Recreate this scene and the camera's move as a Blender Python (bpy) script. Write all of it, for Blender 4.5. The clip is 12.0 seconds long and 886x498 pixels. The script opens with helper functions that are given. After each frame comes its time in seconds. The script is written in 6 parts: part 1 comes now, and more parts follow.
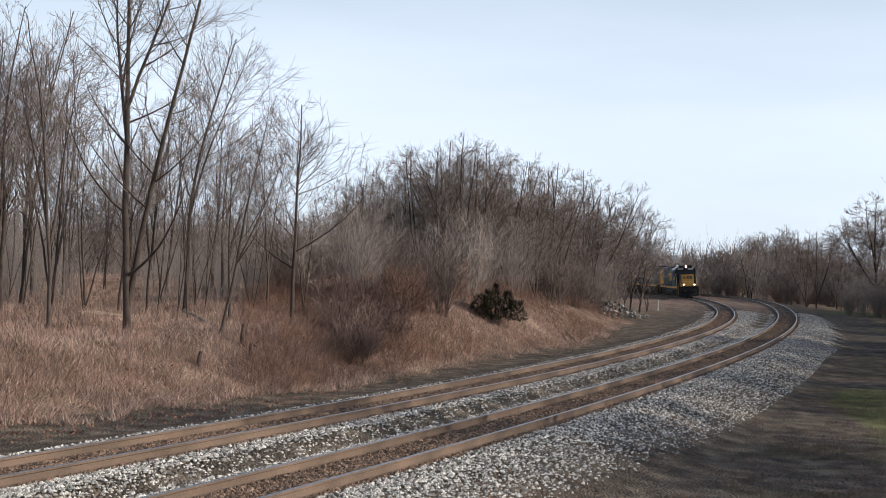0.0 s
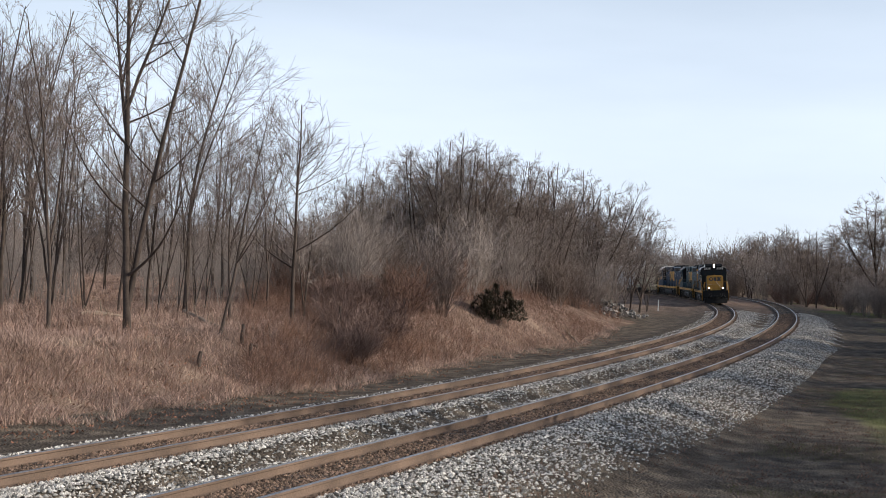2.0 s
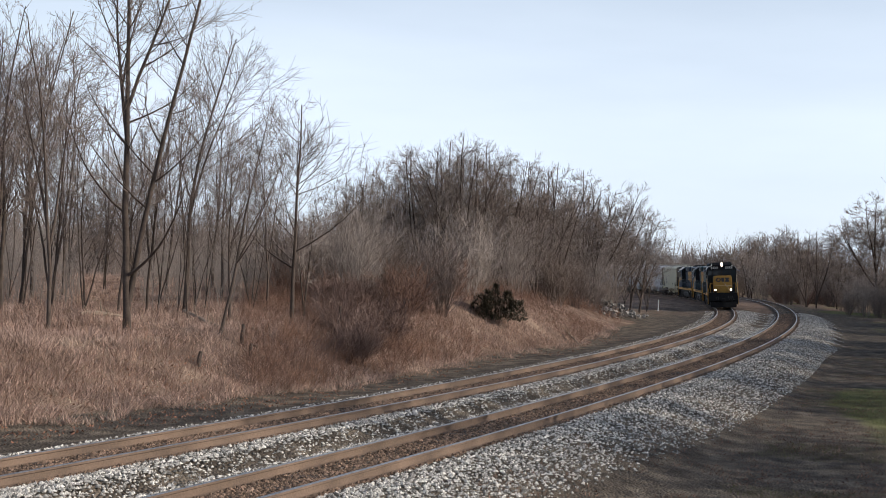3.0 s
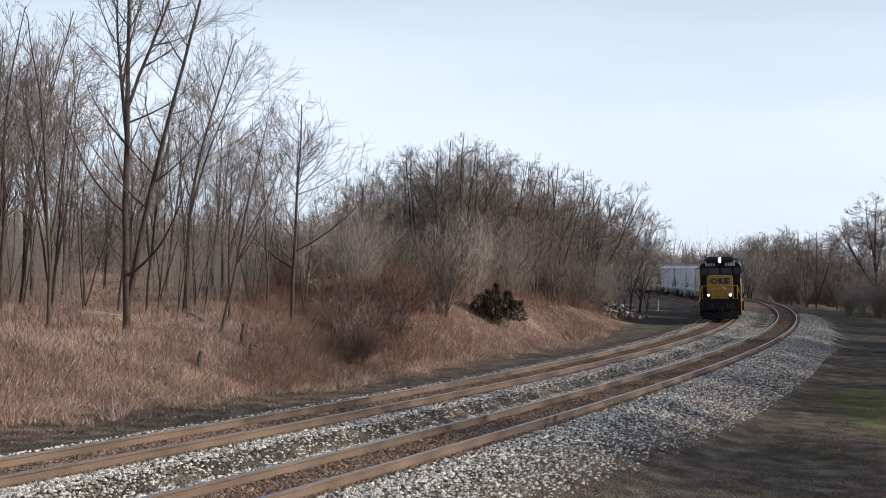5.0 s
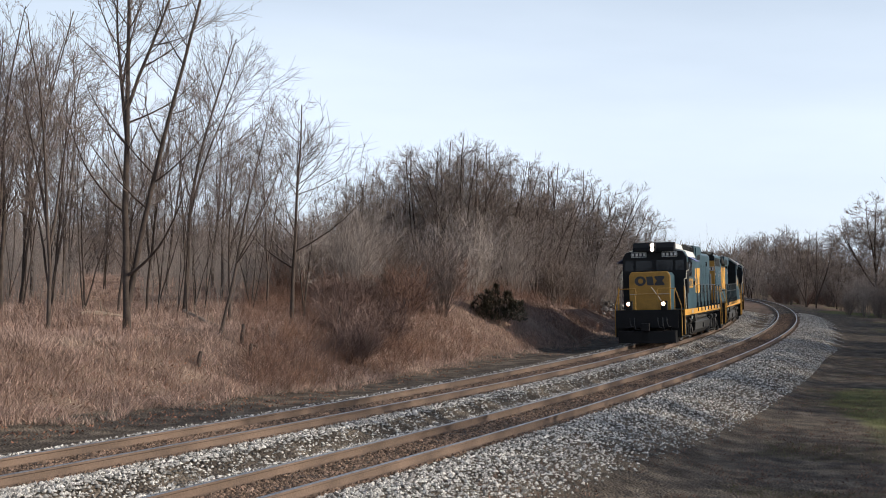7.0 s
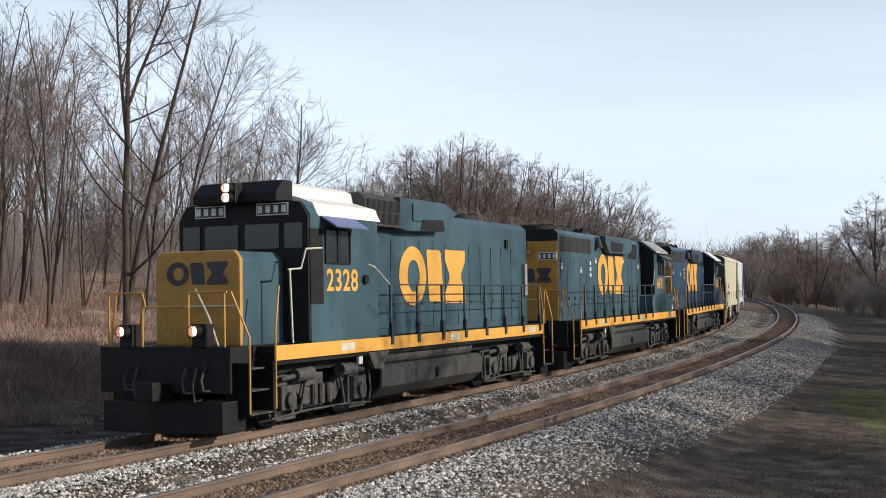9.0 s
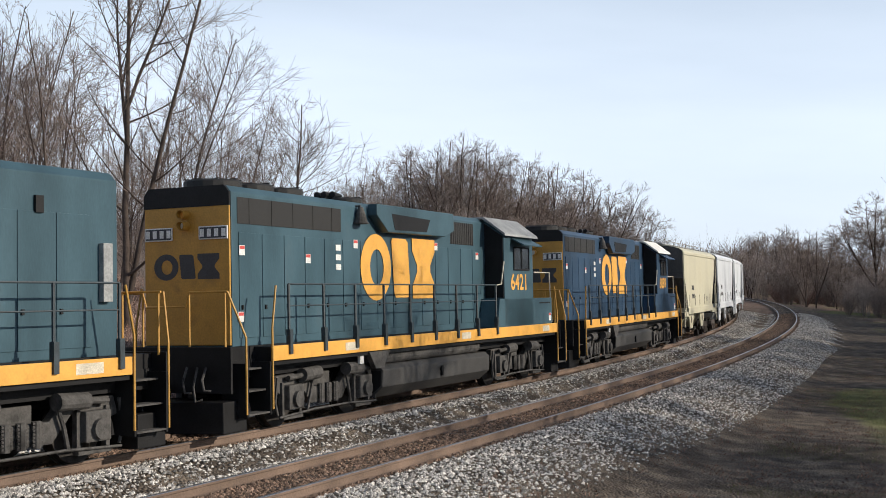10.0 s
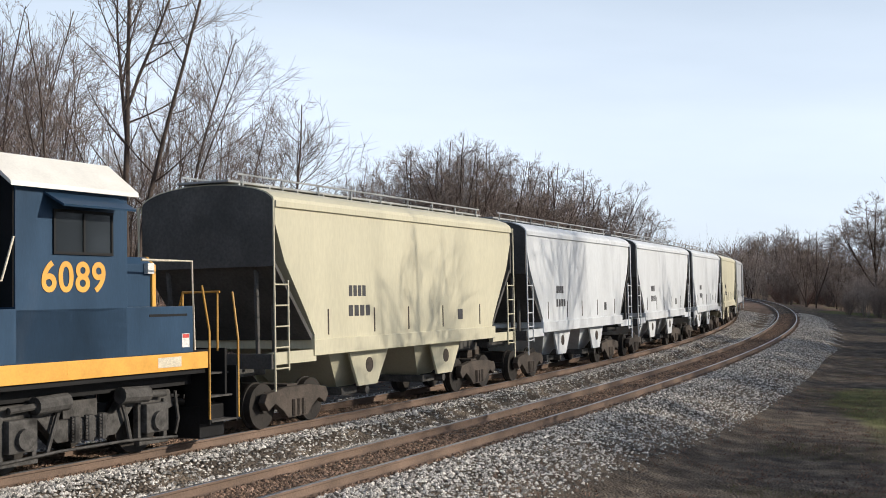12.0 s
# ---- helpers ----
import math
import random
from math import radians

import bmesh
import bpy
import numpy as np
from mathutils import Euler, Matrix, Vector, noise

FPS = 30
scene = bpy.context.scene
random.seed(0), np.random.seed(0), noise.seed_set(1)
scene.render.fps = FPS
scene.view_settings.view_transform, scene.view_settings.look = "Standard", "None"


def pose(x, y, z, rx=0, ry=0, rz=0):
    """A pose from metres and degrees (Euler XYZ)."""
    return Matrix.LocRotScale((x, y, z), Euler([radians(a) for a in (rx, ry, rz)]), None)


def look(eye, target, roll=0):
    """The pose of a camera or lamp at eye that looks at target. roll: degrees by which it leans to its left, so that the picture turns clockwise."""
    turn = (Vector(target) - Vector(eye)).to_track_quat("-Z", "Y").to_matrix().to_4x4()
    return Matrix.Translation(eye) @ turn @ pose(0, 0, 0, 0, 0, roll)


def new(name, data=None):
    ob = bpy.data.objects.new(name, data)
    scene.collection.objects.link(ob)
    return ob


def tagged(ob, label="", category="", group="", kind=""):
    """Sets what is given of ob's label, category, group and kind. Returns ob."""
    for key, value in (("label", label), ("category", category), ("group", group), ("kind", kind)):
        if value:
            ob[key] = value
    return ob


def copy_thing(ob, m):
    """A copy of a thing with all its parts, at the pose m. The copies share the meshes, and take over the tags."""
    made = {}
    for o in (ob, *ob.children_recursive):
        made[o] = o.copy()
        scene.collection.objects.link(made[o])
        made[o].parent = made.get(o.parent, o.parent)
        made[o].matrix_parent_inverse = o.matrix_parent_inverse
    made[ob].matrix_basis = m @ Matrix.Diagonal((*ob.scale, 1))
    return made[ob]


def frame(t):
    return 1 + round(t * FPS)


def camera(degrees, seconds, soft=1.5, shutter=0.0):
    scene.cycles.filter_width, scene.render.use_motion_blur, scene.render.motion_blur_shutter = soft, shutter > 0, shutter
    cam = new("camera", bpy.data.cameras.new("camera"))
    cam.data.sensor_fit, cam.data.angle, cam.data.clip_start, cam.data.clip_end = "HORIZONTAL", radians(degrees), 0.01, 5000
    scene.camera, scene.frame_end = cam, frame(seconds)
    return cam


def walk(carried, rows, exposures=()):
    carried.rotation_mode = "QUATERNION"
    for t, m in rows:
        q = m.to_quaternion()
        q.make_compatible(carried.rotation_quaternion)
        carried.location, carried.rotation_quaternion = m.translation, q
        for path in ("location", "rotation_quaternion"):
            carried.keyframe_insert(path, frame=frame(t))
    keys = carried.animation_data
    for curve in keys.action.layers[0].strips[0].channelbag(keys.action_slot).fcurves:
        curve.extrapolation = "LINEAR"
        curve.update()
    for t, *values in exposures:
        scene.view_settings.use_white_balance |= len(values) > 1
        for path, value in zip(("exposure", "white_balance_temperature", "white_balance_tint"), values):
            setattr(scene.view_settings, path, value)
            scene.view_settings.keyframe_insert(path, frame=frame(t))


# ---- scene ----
# The camera stands still beside a double-track curve, 3.2 m above the rails.
EYE = (0.0, 0.0, 3.232)
cam = camera(40.63, 12.0, soft=0.9, shutter=0.0)
VIEW = look(EYE, (0.0, 10.0, EYE[2] + 0.1352), 2.314)
walk(cam, [(0.0, VIEW), (12.0, VIEW)], exposures=[(0.0, 0.0), (12.0, 0.0)])

# ---- light: low winter sun from beyond the right edge, thin high haze ----
SUN_AZ, SUN_EL = radians(-10.0), radians(25.5)          # azimuth from +x
SUN_DIR = Vector((math.cos(SUN_AZ) * math.cos(SUN_EL), math.sin(SUN_AZ) * math.cos(SUN_EL), math.sin(SUN_EL)))
world = bpy.data.worlds.new("sky")
scene.world = world
world.use_nodes = True
wn, wl = world.node_tree.nodes, world.node_tree.links
wn.clear()
w_out, w_bg = wn.new("ShaderNodeOutputWorld"), wn.new("ShaderNodeBackground")
w_sky, w_mix, w_noise, w_ramp = wn.new("ShaderNodeTexSky"), wn.new("ShaderNodeMix"), wn.new("ShaderNodeTexNoise"), wn.new("ShaderNodeValToRGB")
w_co, w_map, w_sep, w_fall, w_mul = wn.new("ShaderNodeTexCoord"), wn.new("ShaderNodeMapping"), wn.new("ShaderNodeSeparateXYZ"), wn.new("ShaderNodeMapRange"), wn.new("ShaderNodeMath")
w_sky.sky_type, w_sky.sun_disc = "NISHITA", False
w_sky.sun_elevation, w_sky.sun_rotation = SUN_EL, math.pi / 2 - SUN_AZ
w_sky.air_density, w_sky.dust_density, w_sky.ozone_density = 1.0, 1.0, 2.0
w_mix.data_type = "RGBA"
w_map.inputs["Scale"].default_value = (1.2, 1.2, 6.0)
w_noise.inputs["Scale"].default_value, w_noise.inputs["Detail"].default_value = 1.4, 6.0
w_ramp.color_ramp.elements[0].position, w_ramp.color_ramp.elements[0].color = 0.30, (0.66, 0.66, 0.66, 1)
w_ramp.color_ramp.elements[1].position, w_ramp.color_ramp.elements[1].color = 0.75, (0.95, 0.95, 0.95, 1)
wl.new(w_co.outputs["Generated"], w_map.inputs["Vector"])
wl.new(w_co.outputs["Generated"], w_sep.inputs[0])
wl.new(w_map.outputs[0], w_noise.inputs["Vector"])
wl.new(w_noise.outputs["Fac"], w_ramp.inputs[0])
# the haze lies low and thins out towards the zenith
w_fall.interpolation_type = "SMOOTHSTEP"
for k, v in (("From Min", 0.10), ("From Max", 0.50), ("To Min", 1.0), ("To Max", 0.10)):
    w_fall.inputs[k].default_value = v
wl.new(w_sep.outputs["Z"], w_fall.inputs["Value"])
w_mul.operation = "MULTIPLY"
wl.new(w_ramp.outputs[0], w_mul.inputs[0])
wl.new(w_fall.outputs[0], w_mul.inputs[1])
wl.new(w_mul.outputs[0], w_mix.inputs[0])
wl.new(w_sky.outputs[0], w_mix.inputs[6])
w_mix.inputs[7].default_value = (9.0, 10.2, 11.9, 1)       # sunlit haze
wl.new(w_mix.outputs[2], w_bg.inputs[0])
wl.new(w_bg.outputs[0], w_out.inputs[0])
w_bg.inputs[1].default_value = 0.1
sun = new("sun", bpy.data.lights.new("sun", "SUN"))
sun.data.energy, sun.data.angle, sun.data.color = 4.2, radians(0.6), (1.0, 0.90, 0.76)
sun.matrix_world = look(SUN_DIR * 100, (0, 0, 0))

# ---- the track's plan: s runs away from the camera along the far track's centre line ----
ST = np.arange(-130.0, 330.0, 0.25)
_u = ST / 100
_k = 0.002728 - 0.000911 * np.clip(_u, -0.4, 9) + 0.000261 * np.minimum(_u, 1.5) ** 2 + 0.008365 * np.clip(_u - 1.2, 0, 0.6)
TH = np.cumsum(_k) * 0.25
TH += 1.13725 - np.interp(0, ST, TH)
CX, CY = np.cumsum(np.cos(TH)) * 0.25, np.cumsum(np.sin(TH)) * 0.25
CX += -1.4302 - np.interp(0, ST, CX)
CY += 28.0604 - np.interp(0, ST, CY)
CANT = 0.0638                                             # cross slope of both tracks, outer rail high


def gap_at(s):
    """Distance between the two tracks' centre lines."""
    u = np.clip(s, -60, 170) / 100
    return 3.6316 - 0.3729 * u + 2.6688 * u * u + 0.1657 * u ** 3


def on_track(s, q):
    """Plan position at distance s along the far track and q metres to its left."""
    t = np.interp(s, ST, TH)
    return np.interp(s, ST, CX) - np.sin(t) * q, np.interp(s, ST, CY) + np.cos(t) * q


def near_track(x, y):
    """s and q of plan positions."""
    x, y = np.atleast_1d(x).astype(float), np.atleast_1d(y).astype(float)
    s, q = np.zeros_like(x), np.zeros_like(x)
    cx, cy, th, st = CX[::4], CY[::4], TH[::4], ST[::4]
    for a in range(0, len(x), 20000):
        X, Y = x[a:a + 20000, None], y[a:a + 20000, None]
        i = ((X - cx) ** 2 + (Y - cy) ** 2).argmin(1)
        dx, dy = X[:, 0] - cx[i], Y[:, 0] - cy[i]
        s[a:a + 20000] = st[i] + dx * np.cos(th[i]) + dy * np.sin(th[i])
        q[a:a + 20000] = -dx * np.sin(th[i]) + dy * np.cos(th[i])
    return s, q


def smooth(a, b, x):
    t = np.clip((x - a) / (b - a), 0, 1)
    return t * t * (3 - 2 * t)


def wave(x, y, k, seed):
    """Cheap rolling noise, -1 to 1."""
    r = np.random.RandomState(seed)
    out = np.zeros_like(np.asarray(x, float))
    for _ in range(6):
        a, f, ph = r.uniform(0, 6.283), k * r.uniform(0.5, 2.0), r.uniform(0, 6.283)
        out = out + np.sin((x * math.cos(a) + y * math.sin(a)) * f + ph)
    return out / 3.2


def ground_z(x, y):
    """Height of the ground; the far track's railhead is 0."""
    x, y = np.atleast_1d(x).astype(float), np.atleast_1d(y).astype(float)
    s, q = near_track(x, y)
    far = -0.165 - q * CANT
    qn = q + gap_at(s)
    nearz = -0.165 - qn * CANT
    mid = smooth(0.0, 1.0, (-1.6 - q) / np.maximum(gap_at(s) - 3.2, 0.3))
    bed = np.where(q > -1.6, far, far * (1 - mid) + nearz * mid)
    bed = np.where(qn < 1.6, nearz, bed)
    # far shoulder, cess and the bank with the brush
    left = -0.26 - 0.26 * smooth(1.6, 3.4, q)
    foot = 4.9 + 1.2 * smooth(25, 60, s) + 5.5 * smooth(62, 85, s) + 0.5 * wave(x, y, 0.25, 3)
    top = 1.45 + 0.7 * np.exp(-((s - 32) / 11.0) ** 2) - 1.5 * smooth(52, 75, s) - 0.7 * np.exp(-((s - 15.5) / 2.6) ** 2) * smooth(6.0, 2.0, q - foot)
    rise = smooth(-0.3, 4.2, q - foot)
    left = left + top * rise + 0.14 * wave(x, y, 0.8, 5) * rise + 0.04 * wave(x, y, 3.0, 15) * rise
    bed = np.where(q > 1.6, left, bed)
    right = -0.165 + 1.6 * CANT - 0.5 * smooth(-1.7, -4.4, qn) + 0.06 * wave(x, y, 0.7, 7) * smooth(-3.5, -6, qn)
    bed = np.where(qn < -1.6, right, bed)
    flat = -0.5 + 0.25 * wave(x, y, 0.03, 9)
    far_off = smooth(60, 160, np.hypot(x - 10, y - 60) - 60)
    return bed * (1 - far_off) + flat * far_off


# ---- small building helpers ----
def mesh_of(name, verts, faces):
    me = bpy.data.meshes.new(name)
    me.from_pydata(verts, [], faces)
    me.update()
    return me


def thing(name, label, category, group="", kind="", m=None):
    ob = tagged(new(name), label, category, group, kind)
    if m is not None:
        ob.matrix_world = m
    return ob


def part(name, bm, material, parent, label="", smooth_faces=False):
    me = bpy.data.meshes.new(name)
    if smooth_faces:
        for f in bm.faces:
            f.smooth = True
    bm.to_mesh(me)
    bm.free()
    me.materials.append(material)
    ob = new(name, me)
    ob.parent = parent
    if label:
        tagged(ob, label)
    return ob


def share(name, me, parent, x, y, z, rx=0, ry=0, rz=0, label=""):
    """Another object on the same mesh."""
    ob = new(name, me)
    ob.parent = parent
    ob.matrix_basis = pose(x, y, z, rx, ry, rz)
    if label:
        tagged(ob, label)
    return ob


def box(bm, x0, x1, y0, y1, z0, z1, bevel=0.0):
    vs = [bm.verts.new((x, y, z)) for x in (x0, x1) for y in (y0, y1) for z in (z0, z1)]
    fs = [bm.faces.new([vs[i] for i in f]) for f in ((0, 1, 3, 2), (4, 6, 7, 5), (0, 4, 5, 1), (2, 3, 7, 6), (0, 2, 6, 4), (1, 5, 7, 3))]
    if bevel:
        es = list({e for f in fs for e in f.edges})
        bmesh.ops.bevel(bm, geom=es, offset=bevel, segments=2, affect="EDGES", profile=0.6)
    return bm


def prism(bm, outline, a0, a1, axis="y", bevel=0.0):
    """An outline in the plane across the axis, drawn out from a0 to a1. y: (x, z); x: (y, z); z: (x, y)."""
    def at(p, a):
        return {"y": (p[0], a, p[1]), "x": (a, p[0], p[1]), "z": (p[0], p[1], a)}[axis]
    lo, hi = [bm.verts.new(at(p, a0)) for p in outline], [bm.verts.new(at(p, a1)) for p in outline]
    fs = [bm.faces.new(lo), bm.faces.new(list(reversed(hi)))]
    n = len(outline)
    for i in range(n):
        fs.append(bm.faces.new((lo[i], hi[i], hi[(i + 1) % n], lo[(i + 1) % n])))
    bmesh.ops.recalc_face_normals(bm, faces=fs)
    if bevel:
        es = [e for e in {e for f in fs for e in f.edges} if e.is_manifold and e.calc_face_angle(0) > 0.5]
        bmesh.ops.bevel(bm, geom=es, offset=bevel, segments=2, affect="EDGES", profile=0.6)
    return bm


def tube(bm, pts, r, sides=6):
    pts = [Vector(p) for p in pts]
    rings = []
    for i, p in enumerate(pts):
        d = (pts[min(i + 1, len(pts) - 1)] - pts[max(i - 1, 0)]).normalized()
        a = d.cross(Vector((0.31, 0.22, 0.93)) if abs(d.z) < 0.9 else Vector((1, 0.1, 0))).normalized()
        b = d.cross(a)
        rr = r[i] if isinstance(r, (list, tuple)) else r
        rings.append([bm.verts.new(p + (a * math.cos(k * 2 * math.pi / sides) + b * math.sin(k * 2 * math.pi / sides)) * rr) for k in range(sides)])
    for A, B in zip(rings, rings[1:]):
        for k in range(sides):
            bm.faces.new((A[k], A[(k + 1) % sides], B[(k + 1) % sides], B[k]))
    bm.faces.new(list(reversed(rings[0])))
    bm.faces.new(rings[-1])
    return bm


def drum(bm, x, y0, y1, z, r, sides=20):
    """A disc or drum whose axis lies across the vehicle."""
    return tube(bm, [(x, y0, z), (x, y1, z)], r, sides)


# ---- materials ----
def material(name, base, rough=0.6, metal=0.0, vary=0.25, scale=6.0, bump=0.15, fine=60.0, second=None, second_at=0.6, stretch=(1, 1, 1), random=0.0, spec=0.5, island=0.0, facing=None, grain=0.5):
    """Two scales of variation, and a fine relief."""
    m = bpy.data.materials.new(name)
    m.use_nodes = True
    n, l = m.node_tree.nodes, m.node_tree.links
    b = n["Principled BSDF"]
    co, mp = n.new("ShaderNodeTexCoord"), n.new("ShaderNodeMapping")
    mp.inputs["Scale"].default_value = stretch
    l.new(co.outputs["Object"], mp.inputs["Vector"])
    big, small = n.new("ShaderNodeTexNoise"), n.new("ShaderNodeTexNoise")
    big.inputs["Scale"].default_value, big.inputs["Detail"].default_value = scale, 6.0
    small.inputs["Scale"].default_value, small.inputs["Detail"].default_value = fine, 4.0
    l.new(mp.outputs[0], big.inputs["Vector"])
    l.new(mp.outputs[0], small.inputs["Vector"])
    ramp = n.new("ShaderNodeValToRGB")
    lo = [c * (1 - vary) for c in base]
    hi = [min(1, c * (1 + vary)) for c in base]
    ramp.color_ramp.elements[0].position, ramp.color_ramp.elements[0].color = 0.3, (*lo, 1)
    ramp.color_ramp.elements[1].position, ramp.color_ramp.elements[1].color = 0.7, (*hi, 1)
    if second:
        e = ramp.color_ramp.elements.new(second_at)
        e.color = (*base, 1)
        ramp.color_ramp.elements[-1].position = min(0.98, second_at + 0.18)
        ramp.color_ramp.elements[-1].color = (*second, 1)
    l.new(big.outputs["Fac"], ramp.inputs[0])
    mul = n.new("ShaderNodeMix")
    mul.data_type, mul.blend_type = "RGBA", "MULTIPLY"
    mul.inputs[0].default_value = grain
    sr = n.new("ShaderNodeValToRGB")
    sr.color_ramp.elements[0].position, sr.color_ramp.elements[0].color = 0.3, (0.45, 0.45, 0.45, 1)
    sr.color_ramp.elements[1].position, sr.color_ramp.elements[1].color = 0.7, (1.25, 1.25, 1.25, 1)
    l.new(small.outputs["Fac"], sr.inputs[0])
    l.new(ramp.outputs[0], mul.inputs[6])
    l.new(sr.outputs[0], mul.inputs[7])
    col = mul.outputs[2]
    if island:
        geo, hs2, m2 = n.new("ShaderNodeNewGeometry"), n.new("ShaderNodeHueSaturation"), n.new("ShaderNodeMath")
        m2.operation = "MULTIPLY_ADD"
        m2.inputs[1].default_value, m2.inputs[2].default_value = 2 * island, 1 - island
        l.new(geo.outputs["Random Per Island"], m2.inputs[0])
        l.new(m2.outputs[0], hs2.inputs["Value"])
        l.new(col, hs2.inputs["Color"])
        col = hs2.outputs[0]
    if random:
        info, hsv, ma = n.new("ShaderNodeObjectInfo"), n.new("ShaderNodeHueSaturation"), n.new("ShaderNodeMath")
        ma.operation = "MULTIPLY_ADD"
        ma.inputs[1].default_value, ma.inputs[2].default_value = 2 * random, 1 - random
        l.new(info.outputs["Random"], ma.inputs[0])
        l.new(ma.outputs[0], hsv.inputs["Value"])
        l.new(col, hsv.inputs["Color"])
        col = hsv.outputs[0]
    l.new(col, b.inputs["Base Color"])
    b.inputs["Metallic"].default_value = metal
    b.inputs["Specular IOR Level"].default_value = spec
    rr = n.new("ShaderNodeMapRange")
    rr.inputs["To Min"].default_value, rr.inputs["To Max"].default_value = max(0.03, rough - 0.12), min(1, rough + 0.12)
    l.new(big.outputs["Fac"], rr.inputs["Value"])
    l.new(rr.outputs[0], b.inputs["Roughness"])
    if facing:                      # matted blades catch the light as one soft surface
        fv = n.new("ShaderNodeCombineXYZ")
        for k, v in enumerate(facing):
            fv.inputs[k].default_value = v
        l.new(fv.outputs[0], b.inputs["Normal"])
    elif bump:
        bp = n.new("ShaderNodeBump")
        bp.inputs["Strength"].default_value, bp.inputs["Distance"].default_value = bump, 0.02
        l.new(small.outputs["Fac"], bp.inputs["Height"])
        l.new(bp.outputs[0], b.inputs["Normal"])
    return m


def glow(name, colour, strength):
    m = bpy.data.materials.new(name)
    m.use_nodes = True
    b = m.node_tree.nodes["Principled BSDF"]
    b.inputs["Base Color"].default_value = (*colour, 1)
    b.inputs["Emission Color"].default_value = (*colour, 1)
    b.inputs["Emission Strength"].default_value = strength
    return m


RUST = material("rusted_rail_steel", (0.175, 0.122, 0.092), 0.85, 0.0, 0.35, 0.8, 0.3, 40)
RAILTOP = material("polished_rail_head", (0.42, 0.42, 0.44), 0.38, 0.9, 0.15, 3.0, 0.05, 80)
TIE = material("creosoted_tie", (0.07, 0.05, 0.04), 0.9, 0, 0.4, 3, 0.5, 30)
BARK = material("grey_brown_bark", (0.088, 0.068, 0.058), 0.92, 0, 0.35, 3.0, 0.6, 22, random=0.25, spec=0.2)
TWIG = material("bare_twig", (0.20, 0.158, 0.138), 0.9, 0, 0.3, 1.5, 0.0, 20, random=0.22, spec=0.2)
PALETWIG = material("pale_grey_twig", (0.32, 0.272, 0.245), 0.9, 0, 0.25, 1.5, 0.0, 20, random=0.2, spec=0.2)
STRAW = material("dry_straw_grass", (0.52, 0.37, 0.305), 0.9, 0, 0.4, 0.5, 0.0, 9, second=(0.66, 0.53, 0.42), spec=0.15, island=0.5)
STALK = material("pale_dead_stalk", (0.66, 0.55, 0.42), 0.85, 0, 0.25, 0.8, 0.0, 9, spec=0.2, island=0.3)
LEAF = material("dead_brown_leaf", (0.33, 0.17, 0.115), 0.85, 0, 0.35, 1.0, 0.0, 9, spec=0.2, island=0.5)
WEED = material("dry_red_brown_weed", (0.27, 0.165, 0.125), 0.9, 0, 0.4, 0.35, 0.0, 9, second=(0.40, 0.23, 0.14), spec=0.15, island=0.5)
BRAMBLE = material("dull_purple_brown_bramble", (0.20, 0.138, 0.12), 0.9, 0, 0.35, 0.5, 0.0, 9, spec=0.15, island=0.4)
STONE = material("crushed_limestone", (0.50, 0.475, 0.44), 0.9, 0, 0.3, 3.0, 0.3, 40, spec=0.3, island=0.75)
RUSTSTONE = material("rust_stained_stone", (0.22, 0.15, 0.11), 0.9, 0, 0.35, 3.0, 0.3, 40, spec=0.25, island=0.65)
NEEDLE = material("dark_evergreen", (0.050, 0.046, 0.028), 0.85, 0, 0.4, 3, 0.2, 30)
LOGW = material("weathered_log", (0.27, 0.21, 0.16), 0.9, 0, 0.35, 3, 0.5, 25)
BOARD_WHITE = material("white_post_paint", (0.75, 0.74, 0.72), 0.6, 0, 0.1, 5, 0.0, 40)
RUBBLE = material("grey_rubble", (0.22, 0.21, 0.20), 0.9, 0, 0.3, 2, 0.4, 20, random=0.6)
GRASSGREEN = material("winter_grass_blade", (0.15, 0.15, 0.075), 0.9, 0, 0.35, 0.5, 0.0, 9, second=(0.26, 0.22, 0.13), spec=0.15, island=0.35, facing=(0.2, -0.1, 0.97))
